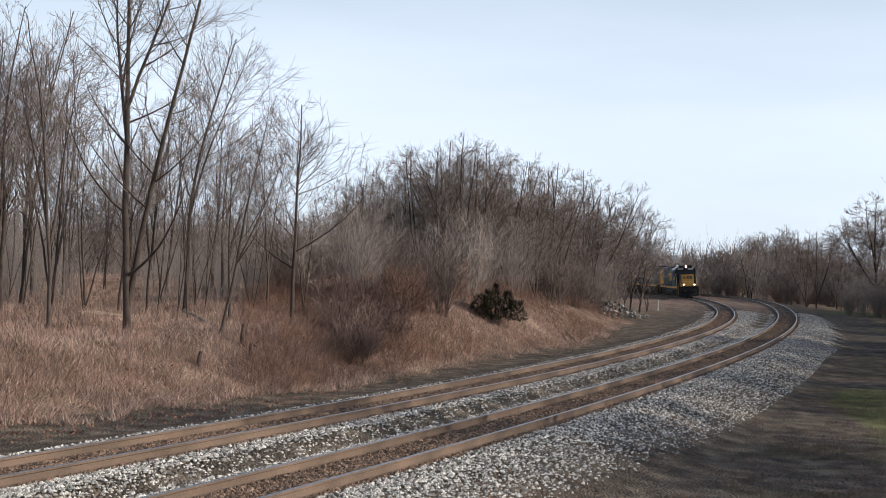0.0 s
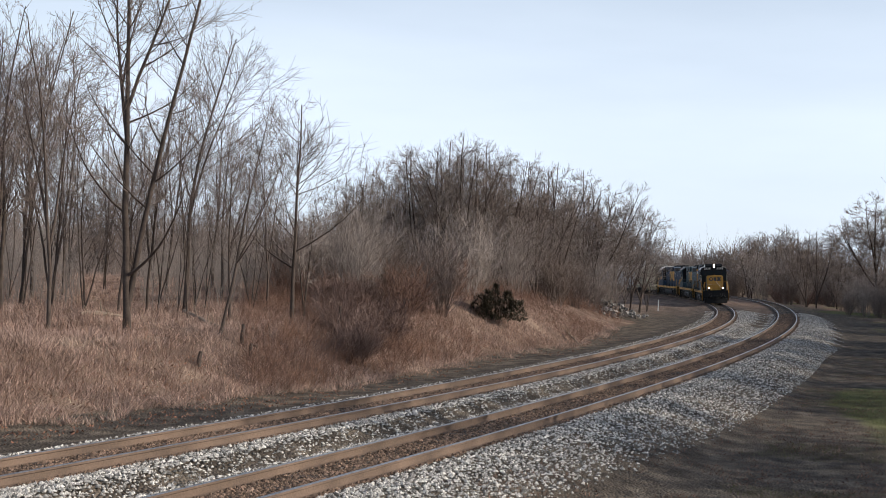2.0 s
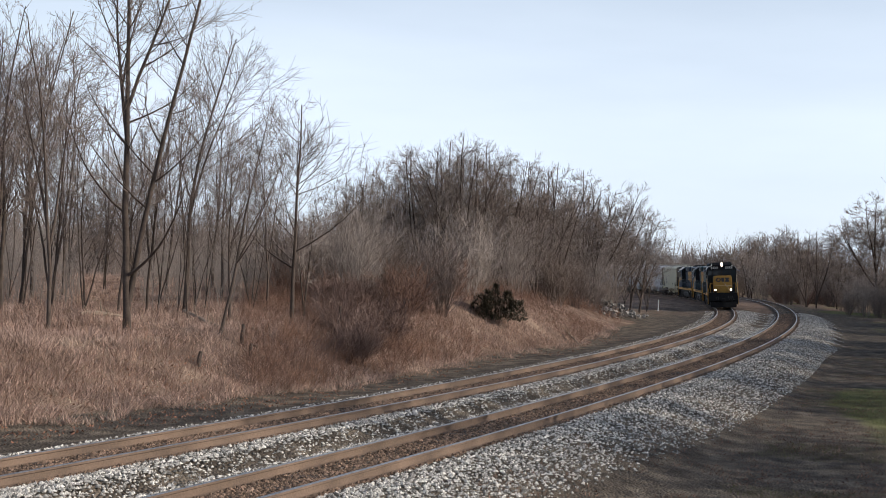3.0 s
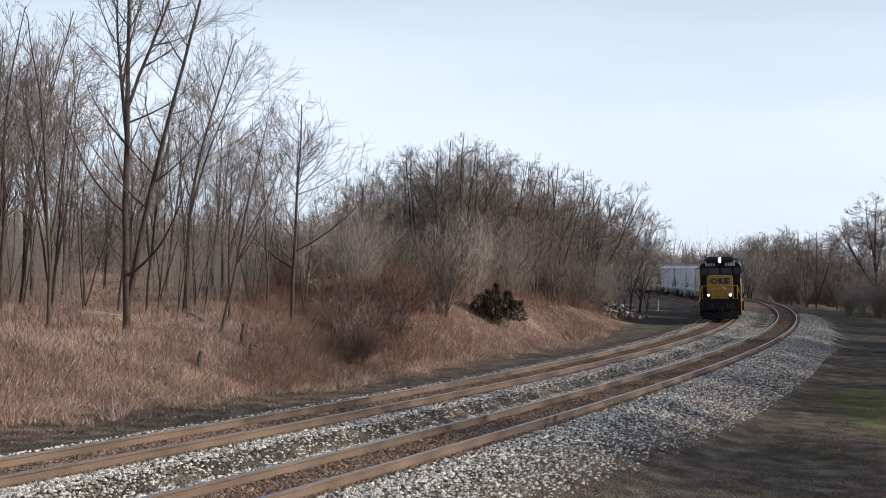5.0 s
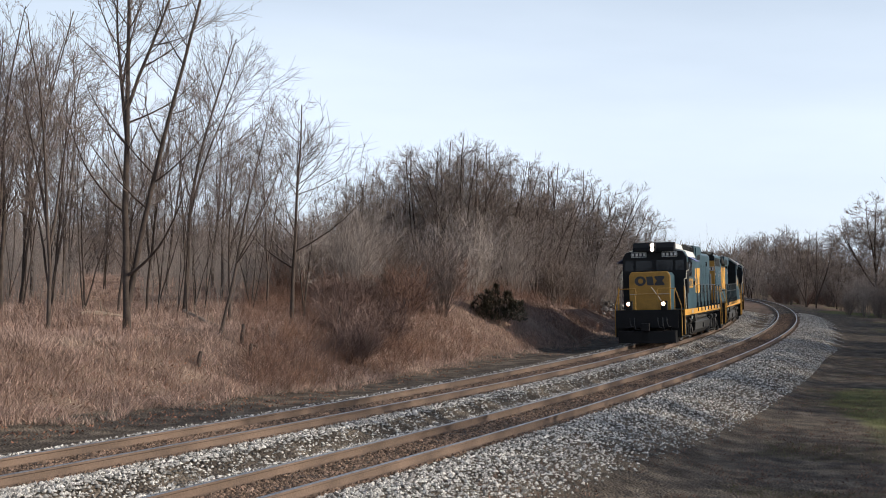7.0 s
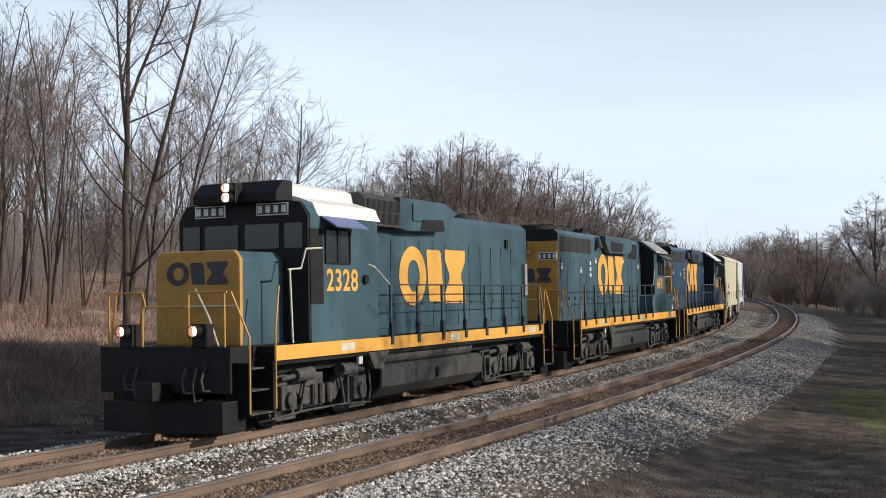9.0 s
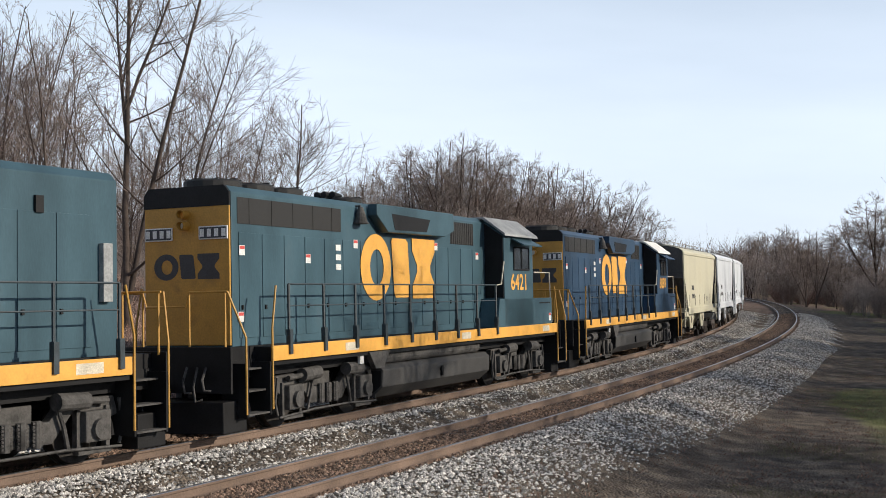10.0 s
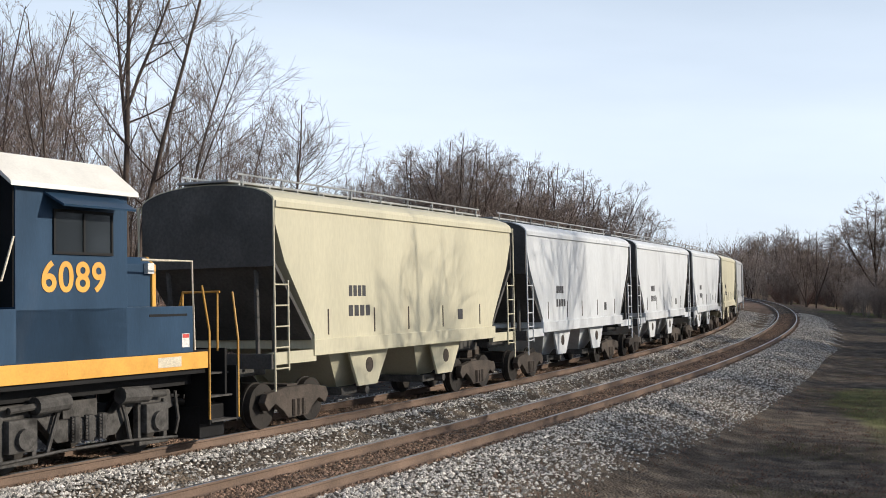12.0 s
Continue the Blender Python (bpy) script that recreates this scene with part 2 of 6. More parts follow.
# ---- ground: one sheet to the horizon ----
def ground_material():
    m = bpy.data.materials.new("ground")
    m.use_nodes = True
    n, l = m.node_tree.nodes, m.node_tree.links
    b = n["Principled BSDF"]
    b.inputs["Roughness"].default_value, b.inputs["Specular IOR Level"].default_value = 0.95, 0.15
    geo = n.new("ShaderNodeNewGeometry")

    def attr(k):
        a = n.new("ShaderNodeAttribute")
        a.attribute_name = k
        return a.outputs["Fac"]

    def noise_(scale, detail=5.0):
        t = n.new("ShaderNodeTexNoise")
        t.inputs["Scale"].default_value, t.inputs["Detail"].default_value = scale, detail
        l.new(geo.outputs["Position"], t.inputs["Vector"])
        return t.outputs["Fac"]

    def ramp(fac, *stops):
        r = n.new("ShaderNodeValToRGB")
        els = r.color_ramp.elements
        while len(els) < len(stops):
            els.new(0.5)
        for e, (p, c) in zip(els, stops):
            e.position, e.color = p, (*c, 1)
        l.new(fac, r.inputs[0])
        return r.outputs[0]

    def mix(fac, a, c, mode="MIX"):
        x = n.new("ShaderNodeMix")
        x.data_type, x.blend_type = "RGBA", mode
        if isinstance(fac, float):
            x.inputs[0].default_value = fac
        else:
            l.new(fac, x.inputs[0])
        l.new(a, x.inputs[6])
        l.new(c, x.inputs[7])
        return x.outputs[2]

    def soft(a, k, scale):
        """The edge of a zone broken up by noise."""
        s = n.new("ShaderNodeMath")
        s.operation = "MULTIPLY_ADD"
        l.new(noise_(scale), s.inputs[0])
        s.inputs[1].default_value = k
        s.inputs[2].default_value = -k / 2
        t = n.new("ShaderNodeMath")
        t.operation = "ADD"
        l.new(a, t.inputs[0])
        l.new(s.outputs[0], t.inputs[1])
        r = n.new("ShaderNodeMapRange")
        r.interpolation_type = "SMOOTHSTEP"
        r.inputs["From Min"].default_value, r.inputs["From Max"].default_value = 0.35, 0.65
        l.new(t.outputs[0], r.inputs["Value"])
        return r.outputs[0]

    vor = n.new("ShaderNodeTexVoronoi")
    vor.inputs["Scale"].default_value = 17.0
    l.new(geo.outputs["Position"], vor.inputs["Vector"])
    sep = n.new("ShaderNodeSeparateColor")
    l.new(vor.outputs["Color"], sep.inputs[0])
    stone = ramp(sep.outputs[0], (0.0, (0.055, 0.052, 0.049)), (0.5, (0.215, 0.205, 0.19)), (0.82, (0.40, 0.38, 0.355)), (1.0, (0.62, 0.60, 0.57)))
    stone = mix(0.55, stone, ramp(noise_(0.9), (0.3, (0.62, 0.60, 0.58)), (0.7, (1.1, 1.08, 1.05))), "MULTIPLY")
    rusty = mix(0.8, stone, ramp(noise_(2.2), (0.3, (0.28, 0.195, 0.145)), (0.7, (0.62, 0.48, 0.36))), "MULTIPLY")
    dirt = ramp(noise_(1.6, 8), (0.25, (0.055, 0.045, 0.037)), (0.5, (0.135, 0.11, 0.088)), (0.75, (0.27, 0.22, 0.17)))
    grit = ramp(noise_(28.0, 6), (0.3, (0.45, 0.45, 0.45)), (0.7, (1.3, 1.3, 1.3)))
    dirt = mix(0.8, dirt, grit, "MULTIPLY")
    straw = mix(0.7, ramp(noise_(0.7, 8), (0.25, (0.13, 0.085, 0.066)), (0.5, (0.25, 0.17, 0.132)), (0.75, (0.42, 0.31, 0.235))), grit, "MULTIPLY")
    green = mix(0.7, ramp(noise_(1.1, 8), (0.3, (0.10, 0.09, 0.05)), (0.55, (0.165, 0.175, 0.07)), (0.8, (0.26, 0.24, 0.13))), grit, "MULTIPLY")
    c = mix(soft(attr("straw"), 0.5, 0.8), dirt, straw)
    c = mix(soft(attr("green"), 0.7, 0.5), c, green)
    c = mix(soft(attr("gravel"), 0.45, 1.5), c, stone)
    c = mix(soft(attr("rust"), 0.5, 2.0), c, rusty)
    l.new(c, b.inputs["Base Color"])
    bp = n.new("ShaderNodeBump")
    bp.inputs["Strength"].default_value, bp.inputs["Distance"].default_value = 0.9, 0.05
    h = n.new("ShaderNodeMath")
    h.operation = "MULTIPLY_ADD"
    l.new(vor.outputs["Distance"], h.inputs[0])
    h.inputs[1].default_value = -1.2
    l.new(noise_(14.0, 6), h.inputs[2])
    l.new(h.outputs[0], bp.inputs["Height"])
    l.new(bp.outputs[0], b.inputs["Normal"])
    return m


def spread(*runs):
    out = []
    for a, c, step in runs:
        out += list(np.arange(a, c, step))
    return np.array(out)


gx = spread((-4000, -400, 450), (-400, -100, 25), (-100, -30, 3), (-30, 22, 0.4), (22, 60, 1.5), (60, 400, 20), (400, 4001, 450))
gy = spread((-3000, -100, 300), (-100, 8, 6), (8, 62, 0.4), (62, 130, 0.9), (130, 260, 3), (260, 600, 25), (600, 4801, 420))
GX, GY = np.meshgrid(gx, gy)
gxf, gyf = GX.ravel(), GY.ravel()
gs, gq = near_track(gxf, gyf)
gz = ground_z(gxf, gyf)
nx_, ny_ = len(gx), len(gy)
idx = np.arange(nx_ * ny_).reshape(ny_, nx_)
quads = np.stack([idx[:-1, :-1], idx[:-1, 1:], idx[1:, 1:], idx[1:, :-1]], -1).reshape(-1, 4)
me = mesh_of("ground", np.stack([gxf, gyf, gz], 1).tolist(), quads.tolist())
gqn = gq + gap_at(gs)
foot_ = 4.9 + 1.2 * smooth(25, 60, gs) + 5.5 * smooth(62, 85, gs) + 0.5 * wave(gxf, gyf, 0.25, 3)
onbed = (gs > -120) & (gs < 325)
RAG = 0.75 * smooth(12, -8, gs) + 0.25 * wave(gxf, gyf, 0.9, 23)      # ragged edge of the ballast
ZONES = {
    "gravel": np.where(onbed, smooth(2.3, 1.2, gq) * smooth(-3.9 + RAG, -2.5 + RAG, gqn) * + np.where((gq > 1.6) & (gq < foot_ + 0.2), 0.46 - 0.10 * smooth(2, 14, gs), 0), 0),
    "rust": np.where(onbed, np.maximum(smooth(1.15, 0.75, abs(gq)), smooth(1.15, 0.75, abs(gqn))) * 0.85, 0),
    "straw": np.where(gqn < 0, 0.22, 0.5) * smooth(60, 130, np.hypot(gxf, gyf)) + np.where(gq > 0, smooth(-0.3, 0.8, gq - foot_), 0.25 * smooth(-5, -9, gqn)) + 0.25 * smooth(120, 200, np.hypot(gxf, gyf)),
    "green": 0.95 * np.exp(-((gxf - 14.2) / 2.6) ** 2 - ((gyf - 36.0) / 6.5) ** 2) + 0.9 * np.exp(-((gxf - 9.5) / 2.8) ** 2 - ((gyf - 19.0) / 2.2) ** 2) + np.where(gqn < 0, smooth(-4.8, -7.0, gqn) * (0.30 + 0.2 * wave(gxf, gyf, 0.5, 21)), 0)
    + 0.5 * np.exp(-((gxf - 47) / 11) ** 2 - ((gyf - 142) / 9) ** 2) + 0.12 * smooth(130, 220, np.hypot(gxf, gyf)),
}
for key, val in ZONES.items():
    a = me.attributes.new(key, "FLOAT", "POINT")
    a.data.foreach_set("value", np.clip(val, 0, 1).astype(np.float32))
me.materials.append(ground_material())
for f in me.polygons:
    f.use_smooth = True
ground = tagged(new("ground", me), "gravel ballast, bare dirt, dry straw and thin grass", "ground", kind="structure")


# ---- rails, swept along the curve ----
HEAD = [(0.009, -0.055), (0.036, -0.042), (0.036, -0.008), (0.028, 0.0), (-0.028, 0.0), (-0.036, -0.008), (-0.036, -0.042), (-0.009, -0.055)]
BASE = [(-0.07, -0.178), (0.07, -0.178), (0.07, -0.165), (0.012, -0.148), (0.009, -0.054), (-0.009, -0.054), (-0.012, -0.148), (-0.07, -0.165)]


def sweep(profile, offset, base, s0, s1, step):
    """A profile carried along the curve: offset(s) to the left, leaning with the track."""
    ss = np.arange(s0, s1, step)
    verts, faces, n = [], [], len(profile)
    off = offset(ss)
    for k, (a, z) in enumerate(profile):
        x, y = on_track(ss, off + a)
        verts.append(np.stack([x, y, np.full_like(x, base + z - a * CANT)], 1))
    verts = np.stack(verts, 1).reshape(-1, 3)
    for i in range(len(ss) - 1):
        for k in range(n):
            a, c = i * n + k, i * n + (k + 1) % n
            faces.append((a, c, c + n, a + n))
    return verts.tolist(), faces, n


for off, lat, track in ((lambda s: 0 * s, 0.7535, "far"), (lambda s: 0 * s, -0.7535, "far"), (lambda s: -gap_at(s), 0.7535, "near"), (lambda s: -gap_at(s), -0.7535, "near")):
    rail = thing("rail", "rusty steel rail with a polished head on the " + track + " track", "rail", "rails of the two tracks")
    for name, prof in (("rail_head", HEAD), ("rail_web", BASE)):
        v_, f_, n_ = sweep(prof, lambda s: off(s) + lat, -lat * CANT, -60, 250, 1.0)
        me = mesh_of(name, v_, f_)
        me.materials.append(RUST)
        me.materials.append(RAILTOP)
        if name == "rail_head":
            for i, f in enumerate(me.polygons):
                if i % n_ in (2, 3, 4):
                    f.material_index = 1
        new(name, me).parent = rail

# tie ends and plates that show dark at the foot of the rails
tv, tf = [], []
for off in (lambda s: 0 * s, lambda s: -gap_at(s)):
    for s in np.arange(-22, 120, 0.54):
        s = s + random.uniform(-0.05, 0.05)
        t = float(np.interp(s, ST, TH))
        o = float(off(np.array(s)))
        z = -0.158 + random.uniform(-0.03, 0.006)
        b0 = len(tv)
        for a in (-1.3, 1.3):
            x, y = on_track(s, o + a)
            for d in (-0.115, 0.115):
                for zz in (z - 0.16, z):
                    tv.append((float(x) + math.cos(t) * d, float(y) + math.sin(t) * d, zz - a * CANT))
        tf += [tuple(b0 + i for i in f) for f in ((1, 3, 7, 5), (0, 4, 6, 2), (0, 1, 5, 4), (2, 6, 7, 3), (0, 2, 3, 1), (4, 5, 7, 6))]
me = mesh_of("ties", tv, tf)
me.materials.append(TIE)
tagged(new("ties", me), "dark creosoted wooden ties sunk in ballast", "ties", kind="stuff")
# ---- bare winter trees ----
def limb(V, F, pts, radii, sides):
    b = len(V)
    for i, p in enumerate(pts):
        d = pts[min(i + 1, len(pts) - 1)] - pts[max(i - 1, 0)]
        d.normalize()
        a = d.cross(Vector((0.3, 0.2, 0.93)) if abs(d.z) < 0.85 else Vector((1, 0.2, 0)))
        a.normalize()
        c = d.cross(a)
        for k in range(sides):
            w = 2 * math.pi * k / sides
            V.append(p + (a * math.cos(w) + c * math.sin(w)) * radii[i])
    for i in range(len(pts) - 1):
        for k in range(sides):
            A, B = b + i * sides + k, b + i * sides + (k + 1) % sides
            F.append((A, B, B + sides, A + sides))


def grow(rng, start, way, length, r, bend, lift, steps):
    pts, radii, p, d = [start.copy()], [r], start.copy(), way.normalized()
    for i in range(steps):
        d = (d + Vector((rng.gauss(0, bend), rng.gauss(0, bend), rng.gauss(0, bend * 0.7) + lift))).normalized()
        p = p + d * (length / steps)
        pts.append(p.copy())
        radii.append(r * (1 - 0.8 * (i + 1) / steps))
    return pts, radii


def side_way(rng, along, spread_deg):
    a = along.cross(Vector((rng.gauss(0, 1), rng.gauss(0, 1), rng.gauss(0, 1)))).normalized()
    t = radians(spread_deg + rng.uniform(-14, 14))
    return along * math.cos(t) + a * math.sin(t)


TALL = {}


def tree(seed, height, radius, lean=(0, 0), forks=(), first=0.25, limbs=16, spread_deg=48, reach=0.34, density=(7, 6), twig=0.006, crown_material=None, lift=0.09, label="", wander=0.04, bow=()):
    """One bare tree: a tapered trunk with forks, limbs that curve upward, branches and twigs. Stands at the origin. bow: single long limbs (height share, x, y, length)."""
    rng = random.Random(seed)
    top = thing("tree", label, "tree", "bare trees beside the track")
    V, F, v, f = [], [], [], []
    stems = [grow(rng, Vector((0, 0, -0.3)), Vector((lean[0], lean[1], 1)), height, radius, wander, 0.03, 14)]
    for at_, fx, fy, size in forks:
        pts, rad = stems[0]
        i = int(at_ * 14)
        stems.append(grow(rng, pts[i], Vector((fx, fy, 1)), height * size * (1 - at_), rad[i] * 0.82, wander, 0.03, 12))

    def dress(bp, L, r, lo):
        """Branches and twigs along a limb."""
        n = len(bp) - 1
        full = min(1.0, L / (height * reach * 0.62))
        for _ in range(max(2, round(density[0] * 1.3 * full))):
            y = rng.uniform(lo, 1.0) * n
            j = min(int(y), n - 1)
            L2 = L * rng.uniform(0.35, 0.8) * (1.1 - 0.55 * y / n)
            cp, cr = grow(rng, bp[j].lerp(bp[j + 1], y - j), side_way(rng, (bp[j + 1] - bp[j]).normalized(), 40), L2, max(twig * 1.4, r * 0.42), 0.065, lift * 0.6, 4)
            limb(v, f, cp, [max(x_, twig) for x_ in cr], 3)
            for _ in range(max(2, round(density[1] * 1.15 * full ** 0.5))):
                z = rng.uniform(0.1, 1.0) * 4
                h = min(int(z), 3)
                tp, tr = grow(rng, cp[h].lerp(cp[h + 1], z - h), side_way(rng, (cp[h + 1] - cp[h]).normalized(), 38), L2 * rng.uniform(0.25, 0.75), twig, 0.05, lift * 0.5, 2)
                limb(v, f, tp, [twig, twig * 0.8, twig * 0.45], 3)

    for pts, rad in stems:
        rad = [max(x, 0.012) for x in rad]
        if pts is stems[0][0]:
            rad[0] *= 1.3
        limb(V, F, pts, rad, 7)
        n = len(pts) - 1
        for k in range(limbs):
            u = first + (1 - first) * (k + rng.random()) / limbs
            x = u * n
            i = min(int(x), n - 1)
            L = height * reach * (1.12 - 0.78 * u) * rng.uniform(0.45, 1.2)
            r = max(0.010, min(rad[i] * 0.5, L * 0.0105))
            bp, br = grow(rng, pts[i].lerp(pts[i + 1], x - i), side_way(rng, (pts[i + 1] - pts[i]).normalized(), spread_deg), L, r, 0.075, lift, 7)
            limb(V, F, bp, [max(x_, twig) for x_ in br], 4)
            dress(bp, L, r, 0.2)
    for share_, fx, fy, L in bow:
        pts, rad = stems[0]
        i = int(share_ * 14)
        bp, br = grow(rng, pts[i], Vector((fx, fy, 0.45)), L, rad[i] * 0.55, 0.06, 0.05, 9)
        limb(V, F, bp, [max(x_, twig) for x_ in br], 5)
        dress(bp, L * 0.4, rad[i] * 0.4, 0.3)
    k = height / max(p.z for p in v)
    for name, VV, FF, mt in (("trunk", V, F, BARK), ("crown", v, f, crown_material or TWIG)):
        me = mesh_of(name, [p * k for p in VV], FF)
        me.materials.append(mt)
        if name == "trunk":
            for pl in me.polygons:
                pl.use_smooth = True
        ob = new(name, me)
        ob.parent = top
    TALL[top] = height
    return top


def stand(ob, x, y, turn=0.0, size=1.0, tall=None):
    ob.scale = (size, size, tall or size)
    ob.matrix_world = Matrix.LocRotScale((x, y, float(ground_z(x, y)[0])), Euler((0, 0, radians(turn))), (size, size, tall or size))
    return ob


def again(ob, x, y, turn, size, tall=None, label=""):
    c = copy_thing(ob, Matrix.Identity(4))
    stand(c, x, y, turn, size, tall)
    if label:
        tagged(c, label)
    return c


def at(bearing, dist):
    return bearing * dist, dist


def to_top(src, a, d, slope, turn, label=""):
    """Another tree at that bearing and distance whose top rises to a slope above the eye's level."""
    px, py = at(a, d)
    h = EYE[2] + slope * d - float(ground_z(px, py)[0])
    return again(src, px, py, turn, max(h, 1.5) / TALL[src], label=label)


# the trees at the front of the wood, each by its bearing and distance from the camera
big = stand(tree(11, 15.0, 0.125, (-0.01, 0), [(0.11, 0.16, 0.02, 1.0), (0.45, -0.22, 0.2, 0.8), (0.5, 0.3, 0.0, 0.8)], 0.2, 22, 55, 0.25, (5, 5), 0.0055, label="tall bare tree with a forked dark trunk in dry grass", wander=0.03, bow=((0.2, 0.9, -0.2, 3.6),)), *at(-0.2606, 35.2))
slim_a = stand(tree(12, 11.4, 0.092, (0.085, 0), [(0.42, 0.22, 0.05, 0.9)], 0.28, 20, 55, 0.37, (6, 5), 0.0055, label="slender bare tree leaning over dry grass", wander=0.035), *at(-0.214, 44.0))
slim_b = stand(tree(13, 7.4, 0.062, (0.27, -0.03), [(0.4, 0.42, 0.0, 0.9)], 0.35, 12, 46, 0.30, (5, 5), 0.005, label="small leaning bare tree at the foot of the bank"), *at(-0.185, 36.5))
slim_c = stand(tree(14, 8.6, 0.088, (0.0, 0), [(0.5, -0.1, 0.1, 0.7)], 0.28, 20, 60, 0.38, (5, 5), 0.0055, label="bare tree with long open side branches", wander=0.035, bow=((0.42, 0.95, 0.0, 3.4), (0.3, -0.9, 0.1, 2.2))), *at(-0.1243, 43.0))
pole = stand(tree(15, 9.2, 0.064, (-0.01, 0), [(0.35, 0.15, 0.05, 0.9), (0.4, -0.18, 0.0, 0.85)], 0.3, 11, 36, 0.26, (5, 5), 0.005, label="thin straight bare tree with a high crown", wander=0.035), *at(-0.3266, 34.0))
sapling = stand(tree(16, 8.0, 0.038, (0.06, 0.02), [(0.08, 0.2, 0.1, 0.95), (0.15, -0.12, 0.0, 0.85)], 0.35, 8, 32, 0.26, (5, 5), 0.0045, label="thin bare sapling in the brush", crown_material=PALETWIG, wander=0.03), *at(-0.236, 47.0))
whip = stand(tree(21, 7.0, 0.03, (0.1, 0.0), [(0.1, -0.05, 0.1, 0.9)], 0.3, 9, 38, 0.28, (5, 4), 0.0045, label="whip-thin bare tree standing in brush", wander=0.05), *at(-0.35, 42.0))
grove_a = stand(tree(17, 10.0, 0.10, (0, 0), [(0.1, 0.40, 0.15, 1.0), (0.14, -0.42, -0.1, 0.98), (0.2, 0.08, 0.38, 1.0), (0.24, -0.1, -0.35, 0.95)], 0.28, 13, 54, 0.27, (7, 7), 0.0055, lift=0.05, label="many-stemmed bare tree with a dense twiggy crown"), *at(0.012, 74.0))
grove_b = stand(tree(18, 10.0, 0.085, (0, 0), [(0.06, -0.46, 0.1, 0.98), (0.1, 0.5, 0, 0.98), (0.2, 0.15, 0.35, 0.95), (0.28, -0.2, -0.4, 0.9)], 0.25, 13, 56, 0.28, (7, 7), 0.0055, lift=0.05, label="bare tree with several stems and a rounded top"), *at(0.055, 80.0))
broad = stand(tree(19, 11.0, 0.13, (0, 0), [(0.16, 0.6, 0.1, 0.95), (0.2, -0.6, 0.1, 0.95), (0.24, 0.25, -0.5, 0.95), (0.3, -0.2, 0.5, 0.95)], 0.22, 15, 56, 0.30, (7, 7), 0.007, lift=0.05, crown_material=PALETWIG, label="broad bare tree with a rounded pale crown"), *at(0.122, 100.0))
slender = stand(tree(20, 8.0, 0.05, (-0.05, 0), [(0.1, 0.25, 0, 0.95), (0.05, -0.25, 0.1, 0.95)], 0.25, 12, 46, 0.28, (6, 6), 0.005, lift=0.06, crown_material=PALETWIG, label="bare young tree with pale upright stems"), *at(-0.07, 66.0))
oak = stand(tree(22, 13.5, 0.21, (0, 0), [(0.2, 0.9, 0.1, 0.85), (0.22, -0.9, -0.1, 0.85), (0.28, 0.5, -0.6, 0.9), (0.28, -0.5, 0.6, 0.9), (0.36, 0.3, 0.3, 0.95), (0.36, -0.3, -0.2, 0.95)], 0.24, 16, 62, 0.33, (9, 9), 0.013, lift=0.02, label="large bare tree with a wide round crown in a field"), *at(0.3625, 172), 0, 1.36, 1.28)

rng = random.Random(5)
# thin trees through the wood on the left, tallest at the outer edge
LEFT = ([-0.42, -0.33, -0.28, -0.2, -0.15, -0.10], [0.22, 0.20, 0.17, 0.155, 0.115, 0.075])
for a in np.linspace(-0.40, -0.115, 34):
    a = a + rng.uniform(-0.006, 0.006)
    to_top(rng.choice([pole, slim_a, sapling, whip, sapling, slender, whip]), a, rng.uniform(40, 62), float(np.interp(a, *LEFT)) * rng.uniform(0.45, 1.0), rng.uniform(0, 360))
to_top(pole, -0.372, 38, 0.21, 100)
to_top(slim_a, -0.3673, 41, 0.2, 200)
to_top(slim_c, -0.191, 61, 0.12, 80)
to_top(slim_a, -0.35, 46, 0.2, 20)
# deeper rows of the wood, lower against the sky
for k in range(36):
    a = rng.uniform(-0.42, -0.06)
    d = rng.uniform(88, 150)
    to_top(rng.choice([grove_a, grove_b, slender, grove_b]), a, d, rng.uniform(0.022, 0.05) + (0.05 * rng.random() if k % 4 == 0 else 0), rng.uniform(0, 360))
# the grove beside the curve: a domed outline that falls away to the far bend
DOME = ([-0.11, -0.089, -0.055, -0.015, 0.0175, 0.051, 0.080, 0.099, 0.137, 0.160, 0.176], [0.055, 0.070, 0.084, 0.107, 0.116, 0.100, 0.087, 0.094, 0.080, 0.060, 0.030])
for a, d, src in ((-0.082, 70, grove_b), (-0.066, 80, grove_a), (-0.05, 68, slender), (-0.034, 74, grove_b), (-0.018, 70, grove_a), (-0.006, 72, slim_c), (0.004, 68, slender), (0.02, 70, grove_a), (0.026, 69, slim_c), (0.034, 72, grove_b),
                  (0.044, 75, grove_a), (0.056, 72, slender), (0.066, 80, grove_b), (0.078, 82, grove_a), (0.09, 90, grove_b), (0.1, 96, broad), (0.112, 95, slender), (0.118, 98, grove_b), (0.134, 104, broad), (0.146, 108, broad),
                  (0.158, 112, grove_b), (0.166, 114, broad), (0.172, 118, slender)):
    to_top(src, a, d, float(np.interp(a, *DOME)) * rng.uniform(0.95, 1.02), rng.uniform(0, 360))
for k in range(46):
    a = rng.uniform(-0.105, 0.168)
    to_top(rng.choice([grove_a, grove_b, slender, grove_b]), a, 66 + 240 * max(a, 0) + rng.uniform(6, 40), float(np.interp(a, *DOME)) * rng.uniform(0.55, 0.97), rng.uniform(0, 360))
# the far side of the curve
def clear_of_track(x, y):
    s, q = near_track(x, y)
    return not -gap_at(s[0]) - 5 < q[0] < 5


